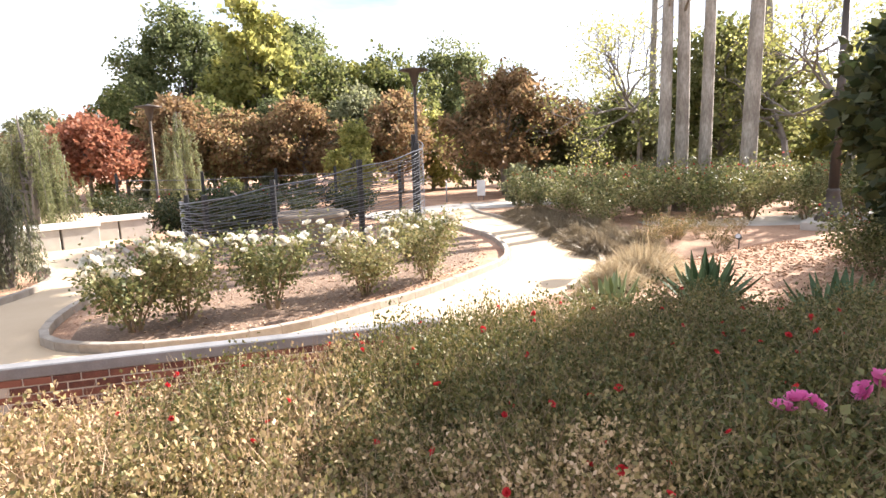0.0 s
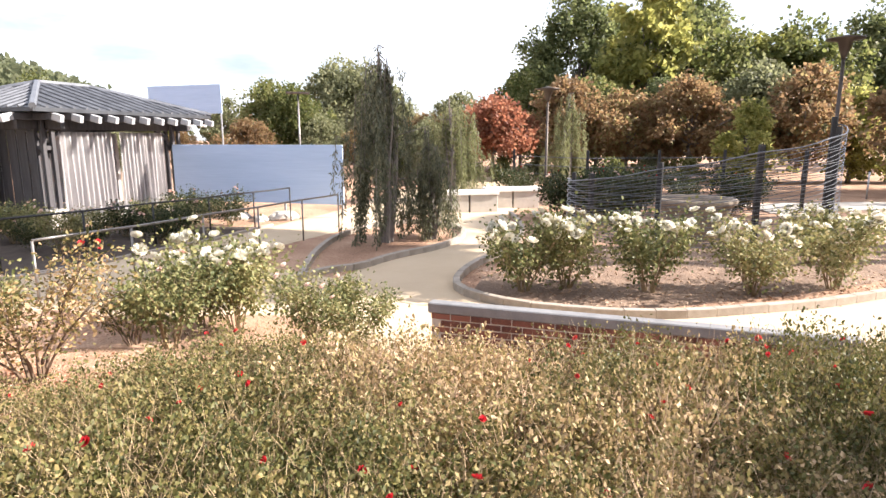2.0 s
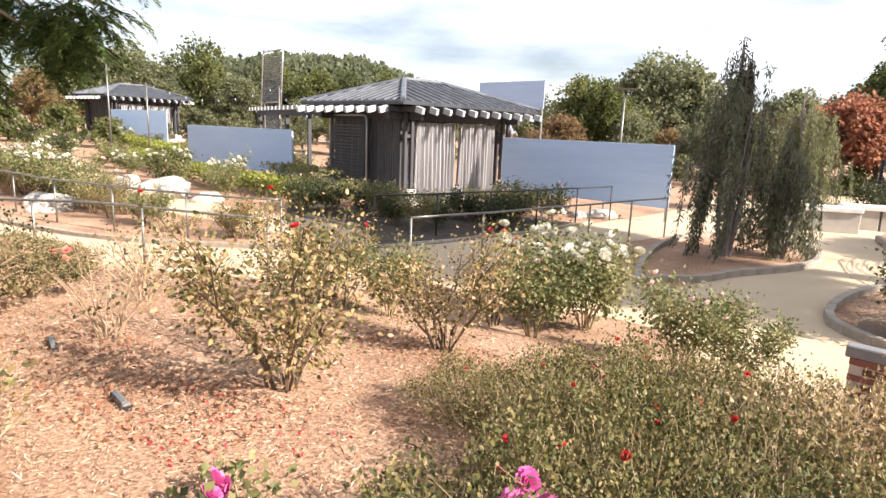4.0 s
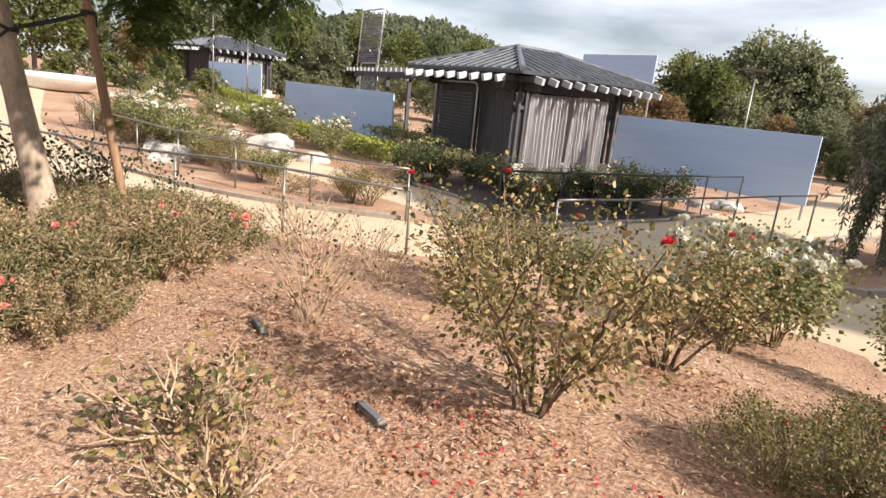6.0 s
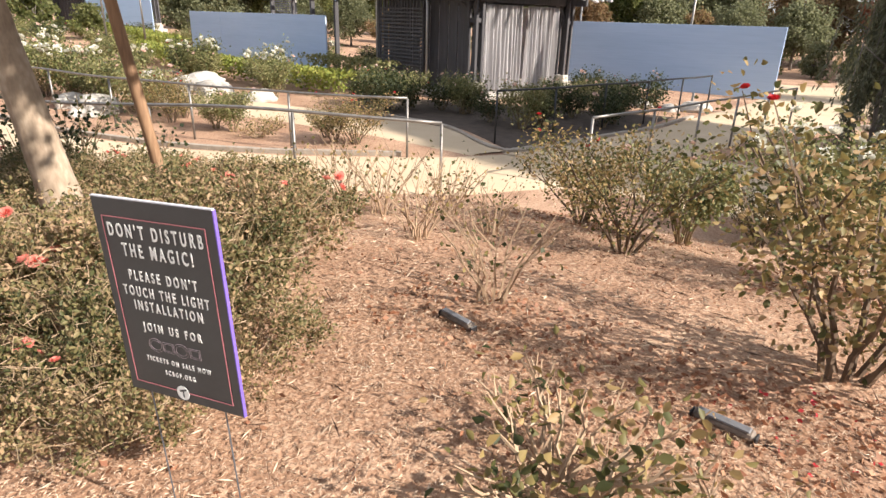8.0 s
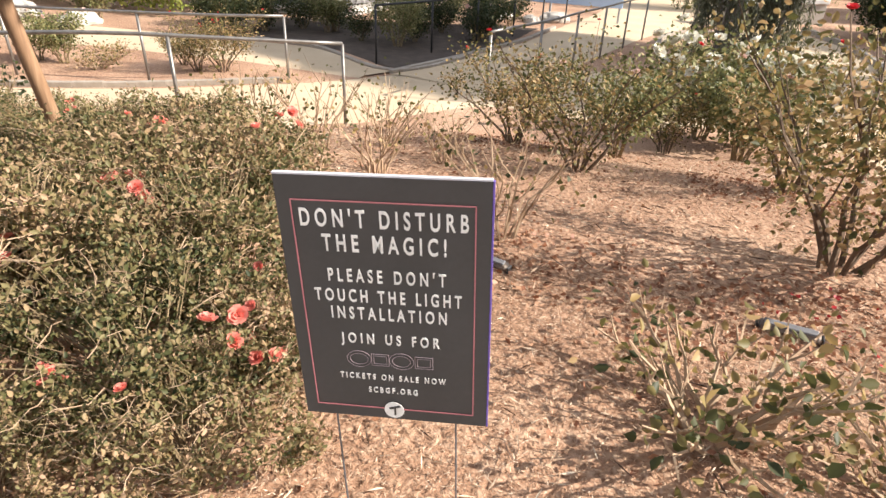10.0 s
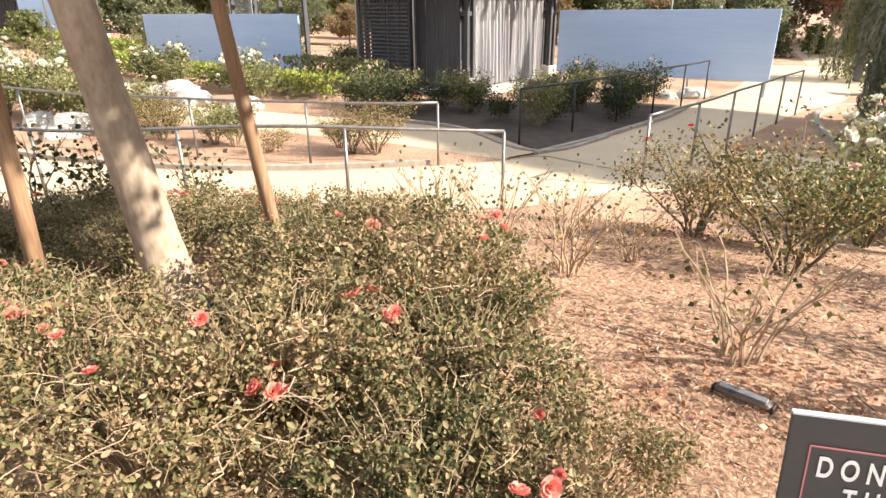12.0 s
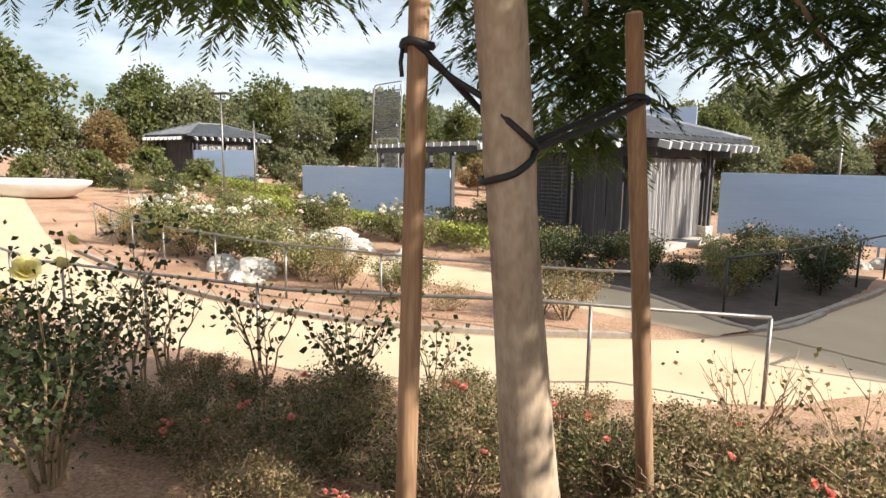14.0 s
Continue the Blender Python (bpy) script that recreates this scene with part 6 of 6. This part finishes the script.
def notice_board(x, y, rz):
    N = thing("notice_board", (x, y, gz(x, y)), "small white notice board standing on the far walk", "sign", rz=rz)
    part("board", box((0, 0, 0.62), (0.42, 0.03, 0.78), 0, 0.004), M_WHITE, N)
    for sx in (-0.122, 0.122):
        part("leg", box((sx, 0.01, 0.12), (0.03, 0.03, 0.3), 0, 0.003), M_WIRE, N)


notice_board(16.9, 26.2, -32)


def thin_post(x, y, h, label):
    P = thing("marker_post", (x, y, gz(x, y)), label, "post", "slim posts")
    part("pole", tube([(0, 0, 0), (0, 0, h)], 0.035, 8), M_SCREEN_EDGE, P, smooth_it=True)
    part("cap", tube([(0, 0, h), (0, 0, h + 0.04)], 0.045, 8), M_BLACK, P)


thin_post(15.1, 26.6, 1.1, "slim grey marker post at the path's end")

# ---- low brick wall between bank and path ----
def brick_wall():
    p, q = Vector((-0.87, 6.72, 0)), Vector((2.6, 5.85, 0))
    d = q - p
    ln, an = d.length, math.degrees(math.atan2(d.y, d.x))
    g = gz(p.x, p.y) - 0.15
    G = thing("brick_wall", (p.x, p.y, g), "low red brick retaining wall with a grey concrete cap", "wall", kind="structure", rz=an)
    top = 0.02 - g
    part("cap", box((ln / 2, 0, top), (ln + 0.06, 0.14, 0.1), 0, 0.01), M_CAP, G, "wide grey concrete capping")
    part("mortar_core", box((ln / 2, 0, top / 2 - 0.08), (ln - 0.02, 0.115, top + 0.08)), M_CONC, G, "pale mortar between the bricks")
    me = bpy.data.meshes.new("brick")
    bm = box((0, 0, 0), (0.19, 0.13, 0.055), 0, 0.005)
    bm.to_mesh(me)
    bm.free()
    me.materials.append(M_BRICK)
    for row in range(9):
        z = top - 0.078 - row * 0.067
        n = int(ln / 0.2)
        for k in range(n):
            o = new("brick", me)
            o.parent = G
            o.matrix_basis = pose(0.1 + k * 0.2 + (0.1 if row % 2 else 0.0), random.uniform(-0.004, 0.004), z, 0, 0, random.uniform(-0.6, 0.6))


brick_wall()


# ---- agaves and bunch grasses ----
def agave(x, y, n, L, mat_, label, seed):
    r = np.random.default_rng(seed)
    A = thing("agave", (x, y, gz(x, y)), label, "agave", "agaves")
    for k in range(n):
        a = k * 2.39996
        el = radians(86 - 80 * (k / n) ** 0.85)
        ln = L * r.uniform(0.85, 1.1)
        rad, up = Vector((math.cos(a), math.sin(a), 0)), Vector((0, 0, 1))
        side = Vector((-math.sin(a), math.cos(a), 0))
        bm = bmesh.new()
        rows = []
        for i in range(6):
            s = i / 5
            p = rad * (0.03 + ln * s * math.cos(el + 0.15 * s)) + up * (0.04 + ln * s * math.sin(el + 0.15 * s))
            nrm = up * math.cos(el) - rad * math.sin(el)
            w = 0.065 * L / 0.55 * (0.65 + 1.3 * s - 1.95 * s * s) + 0.002
            rows.append([bm.verts.new(p + side * w + nrm * w * 0.35), bm.verts.new(p - nrm * 0.006), bm.verts.new(p - side * w + nrm * w * 0.35), bm.verts.new(p - nrm * (0.016 * (1 - s) + 0.003))])
        for u, v in zip(rows, rows[1:]):
            for c in range(4):
                bm.faces.new((u[c], u[(c + 1) % 4], v[(c + 1) % 4], v[c]))
        part("blade", bm, M_TWIG if k > n * 0.86 else mat_, A, "dried tan blade" if k > n * 0.86 else "")


agave(5.1, 4.85, 38, 0.6, L_AGAVE, "dark green agave rosette with pale dried lower blades", 1)
agave(4.15, 5.2, 34, 0.55, L_AGAVE_PALE, "pale striped agave rosette on the bank", 2)
agave(4.85, 3.5, 30, 0.58, L_AGAVE, "dark agave rosette in the shade", 3)


def bunch_grass(x, y, rad, h, n, mat_, label, seed):
    r = np.random.default_rng(seed)
    a, s = r.uniform(0, 6.28, n), r.random(n) ** 0.7
    p = np.stack([np.cos(a) * rad * 0.25 * s, np.sin(a) * rad * 0.25 * s, np.zeros(n)], 1)
    d = np.stack([np.cos(a) * s * rad, np.sin(a) * s * rad, h * (1.15 - 0.75 * s)], 1) + r.normal(size=(n, 3)) * 0.06
    G = thing("bunch_grass", (x, y, gz(x, y)), label, "grass", "bunch grasses")
    tip = p + d * 0.82
    bend = np.stack([np.cos(a) * rad * 0.5, np.sin(a) * rad * 0.5, -h * r.uniform(0.2, 0.7, n)], 1) + r.normal(size=(n, 3)) * 0.07
    pp, dd = np.concatenate([p, tip]), np.concatenate([d, bend])
    me = leaves("blades", pp, dd, np.linalg.norm(dd, axis=1), 0.012, 0.02, seed)
    part("blades", me, mat_, G)


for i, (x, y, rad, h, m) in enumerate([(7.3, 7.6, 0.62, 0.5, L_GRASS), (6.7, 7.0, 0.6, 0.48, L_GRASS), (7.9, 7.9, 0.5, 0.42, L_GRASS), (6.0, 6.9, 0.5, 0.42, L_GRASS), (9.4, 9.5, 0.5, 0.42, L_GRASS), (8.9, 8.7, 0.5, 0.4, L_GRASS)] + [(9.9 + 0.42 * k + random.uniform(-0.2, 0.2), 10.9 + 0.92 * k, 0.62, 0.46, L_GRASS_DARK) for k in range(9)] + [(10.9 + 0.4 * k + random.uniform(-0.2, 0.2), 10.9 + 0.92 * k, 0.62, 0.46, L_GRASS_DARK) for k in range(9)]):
    bunch_grass(x, y, rad * 0.8, h * 0.82, 900, m, "rounded tuft of fine tawny grass beside the path" if m is L_GRASS else "tuft of bunch grass along the kerb, shade put into its brown", 600 + i)


# ---- far clutter: hedges, boulders, masts, string lights ----
def hedge(line, h, w, label, seed, mat_=None):
    r = np.random.default_rng(seed)
    pts = resample(line, 0.25)
    n = len(pts) * 130
    p = pts[r.integers(0, len(pts), n)]
    q = np.stack([p[:, 0] + r.uniform(-w / 2, w / 2, n) , p[:, 1] + r.uniform(-w / 2, w / 2, n)], 1)
    z = np.array([gz(*v) for v in q]) + h * (1 - 0.8 * r.random(n) ** 2)
    c = np.column_stack([q, z])
    H = thing("clipped_hedge", (0, 0, 0), label, "hedge", "hedges")
    part("foliage", leaves("foliage", c, r.normal(size=(n, 3)) + [0, 0, 0.4], 0.1, 0.4, 0.15, seed), mat_ or L_HEDGE, H)


hedge([(-15.8, 15.0), (-19, 15.6), (-24, 16.6), (-30, 18.6)], 0.7, 1.0, "low clipped yellow-green hedge along the terrace", 11)
hedge([(-30, 20.5), (-37, 23.0), (-43, 24.0)], 0.8, 1.2, "clipped green hedge before the far pavilion", 12)
hedge([(-15.4, 16.2), (-17.0, 16.8), (-18.6, 17.0)], 0.95, 1.2, "dark rounded shrubs beside the lattice panel", 13, L_ROSE)


def boulder(x, y, s, seed):
    r = np.random.default_rng(seed)
    bm = bmesh.new()
    bmesh.ops.create_icosphere(bm, subdivisions=3, radius=1.0)
    for v in bm.verts:
        k = 1 + 0.35 * noise.noise(v.co * 1.3 + Vector((seed, 0, 0))) + 0.12 * noise.noise(v.co * 4 + Vector((0, seed, 0)))
        v.co = Vector((v.co.x * s * 1.3, v.co.y * s * 0.9, v.co.z * s * 0.6)) * k
    o = part("boulder", bm, M_ROCK)
    o.matrix_basis = pose(x, y, gz(x, y) + s * 0.2, 0, 0, r.uniform(0, 360))
    tagged(o, "pale weathered garden boulder among the roses", "rock", "boulders")


for i, (x, y, s) in enumerate([(-20.4, 17.6, 0.35), (-21.6, 17.9, 0.3), (-23, 18.3, 0.4), (-24.4, 18.5, 0.3), (-19.4, 17.2, 0.3), (-18.2, 8.9, 0.5), (-19.6, 9.2, 0.4), (-18.9, 12.9, 0.55), (-20.3, 13.6, 0.6), (-16.9, 12.7, 0.4), (-22.2, 13.3, 0.5), (-26.5, 10.8, 0.6), (-8.0, 18.9, 0.3), (-6.6, 18.9, 0.35), (-7.2, 18.6, 0.25)]):
    boulder(x, y, s, i + 3)


def white_planter(x, y, rz):
    P = thing("white_planter_wall", (x, y, gz(x, y)), "long rounded white planter wall on the slope", "planter", rz=rz)
    bm = lathe([(1.0, 0.0), (1.25, 0.3), (1.45, 0.75), (1.5, 0.95), (1.4, 1.0), (1.1, 0.9)], 28)
    bmesh.ops.scale(bm, vec=(2.6, 1.0, 0.8), verts=bm.verts)
    part("shell", bm, M_WHITE, P, smooth_it=True)


white_planter(-40.5, 13.6, 20)


def mast(x, y, h, label, lamp=True):
    M = thing("light_mast", (x, y, gz(x, y)), label, "mast", "light masts")
    part("pole", tube([(0, 0, 0), (0, 0, h)], [0.05, 0.035], 8), M_RAIL, M, smooth_it=True)
    if lamp:
        part("lamp_head", box((0, 0, h + 0.03), (0.9, 0.3, 0.08), 20, 0.01), M_LAMP, M, "flat lamp head")
    return Vector((x, y, gz(x, y) + h))


tops = [mast(-30.6, 17.6, 5.0, "slim grey mast with a flat lamp head"), mast(-31.9, 20.4, 4.0, "slim grey mast carrying string lights", False), mast(-24.0, 22.3, 4.2, "slim grey mast carrying string lights", False), mast(-7.8, 24.6, 4.2, "slim grey mast behind the frosted screen"), mast(1.0, 44, 5.0, "slim pale mast in the far garden", False)]


def string_lights(a, b, label):
    S = thing("string_lights", tuple(a), label, "string lights", "string lights")
    d = b - a
    pts = [d * s + Vector((0, 0, -3.2 * s * (1 - s))) for s in np.linspace(0, 1, 17)]
    part("cable", tube(pts, 0.012, 4), M_STRAP, S)
    for p in pts[1:-1:2]:
        part("bulb", lathe([(0.015, 0.02), (0.03, -0.02), (0.03, -0.06), (0.01, -0.09)], 8, tuple(p)), M_SCREEN, S)


string_lights(tops[1], tops[2], "sagging cable of small bulbs between two masts")
string_lights(tops[2], Vector((-18.6, 19.5, 2.4)), "sagging cable of small bulbs to the pergola")


# ---- kerbs, mulch shreds, fallen petals ----
kerb("kerb_bed", BED_EDGE, "curved kerb of short concrete blocks round the rose bed", 0.13, 0.12)
kerb("kerb_tree_bed", TREE_BED, "curved kerb of concrete blocks round the weeping trees", 0.12, 0.12)
kerb("kerb_right", RIGHT_EDGE[:8], "curved concrete kerb beside the bunch grasses", 0.1, 0.12)
kerb("kerb_terrace", [(-7.9, 12.4), (-8.8, 10.6), (-10.9, 12.2), (-13, 12.8)], "low concrete kerb at the pavilion bed's corner", 0.06, 0.1)
kerb("kerb_pavilion", [(-8.8, 10.5), (-8.0, 12.4), (-7.0, 15.2), (-6.5, 17.6)], "low concrete kerb along the pavilion bed", 0.06, 0.1)
kerb("kerb_island", [(-10.2, 9.25), (-12.9, 7.8), (-15.9, 7.25), (-19, 7.35), (-24, 8.2)], "low concrete kerb along the island bed", 0.08, 0.1)


def scatter(name, n, x0, x1, y0, y1, size, mat_, label, seed, flatness=0.25, width=0.16, keep=None):
    r = np.random.default_rng(seed)
    x, y = r.uniform(x0, x1, n), r.uniform(y0, y1, n)
    if keep is not None:
        m = keep(x, y)
        x, y = x[m], y[m]
    c = np.array([(a, b, gz(a, b) + 0.006) for a, b in zip(x, y)]) + np.column_stack([np.zeros((len(x), 2)), r.random(len(x)) * 0.015])
    d = r.normal(size=(len(x), 3)) * [1, 1, flatness]
    o = part(name, leaves(name, c, d, size, width, 0.04, seed), mat_)
    return tagged(o, label, "litter", kind="stuff")


scatter("mulch_shreds", 110000, -10.5, -1.8, 1.05, 7.0, 0.022, M_CHIP, "shredded tan bark mulch strewn over the bank", 31, 0.3, 0.075)
scatter("mulch_shreds", 40000, -6.8, -4.2, 1.1, 3.2, 0.018, M_CHIP, "fine shredded bark mulch near the sign", 32, 0.3, 0.07)
scatter("mulch_shreds", 6000, -0.6, 8.5, 9.3, 14.5, 0.07, M_CHIP, "shredded bark mulch in the kerbed rose bed", 33, 0.2, 0.16, lambda x, y: (y > 9.2 + 0.11 * (x - 2.2) ** 2) & (y > 10.5 - x * 1.5))
scatter("mulch_shreds", 12000, 4.0, 12.5, 3.5, 9.5, 0.07, M_CHIP, "shredded bark mulch round the agaves", 34, 0.2, 0.16, lambda x, y: y < 9.0 + 1.1 * (x - 8.4))
scatter("straw_litter", 9000, -10.5, -1.8, 1.05, 6.5, 0.05, M_STRAW, "pale straw and leaf stalks lying on the mulch", 35, 0.25, 0.06)
scatter("fallen_twigs", 1300, -10.0, -2.0, 1.05, 6.5, 0.11, M_DARKTWIG, "thin dark twigs scattered on the mulch", 36, 0.2, 0.03)
scatter("dry_leaves", 2600, -10.0, -2.0, 1.1, 6.5, 0.03, M_DEADLEAF, "small brown leaves scattered on the mulch", 37, 0.3, 0.3)
for i, (x, y) in enumerate([(-4.2, 3.1), (-3.95, 5.2), (-5.7, 3.2), (-6.1, 6.5), (-8.3, 2.9), (-4.6, 2.9)]):
    scatter("dead_leaves", 460, x - 0.75, x + 0.5, y - 0.45, y + 0.45, 0.032, M_DEADLEAF, "reddish dead leaves fallen under a rose bush", 50 + i, 0.2, 0.35)
for i, (x, y) in enumerate([(-4.35, 3.2), (-4.1, 2.75), (-3.6, 3.2)]):
    scatter("fallen_petals", 30, x - 0.35, x + 0.35, y - 0.2, y + 0.2, 0.024, M_PETAL, "red rose petals fallen on the mulch", 60 + i, 0.25, 0.45)
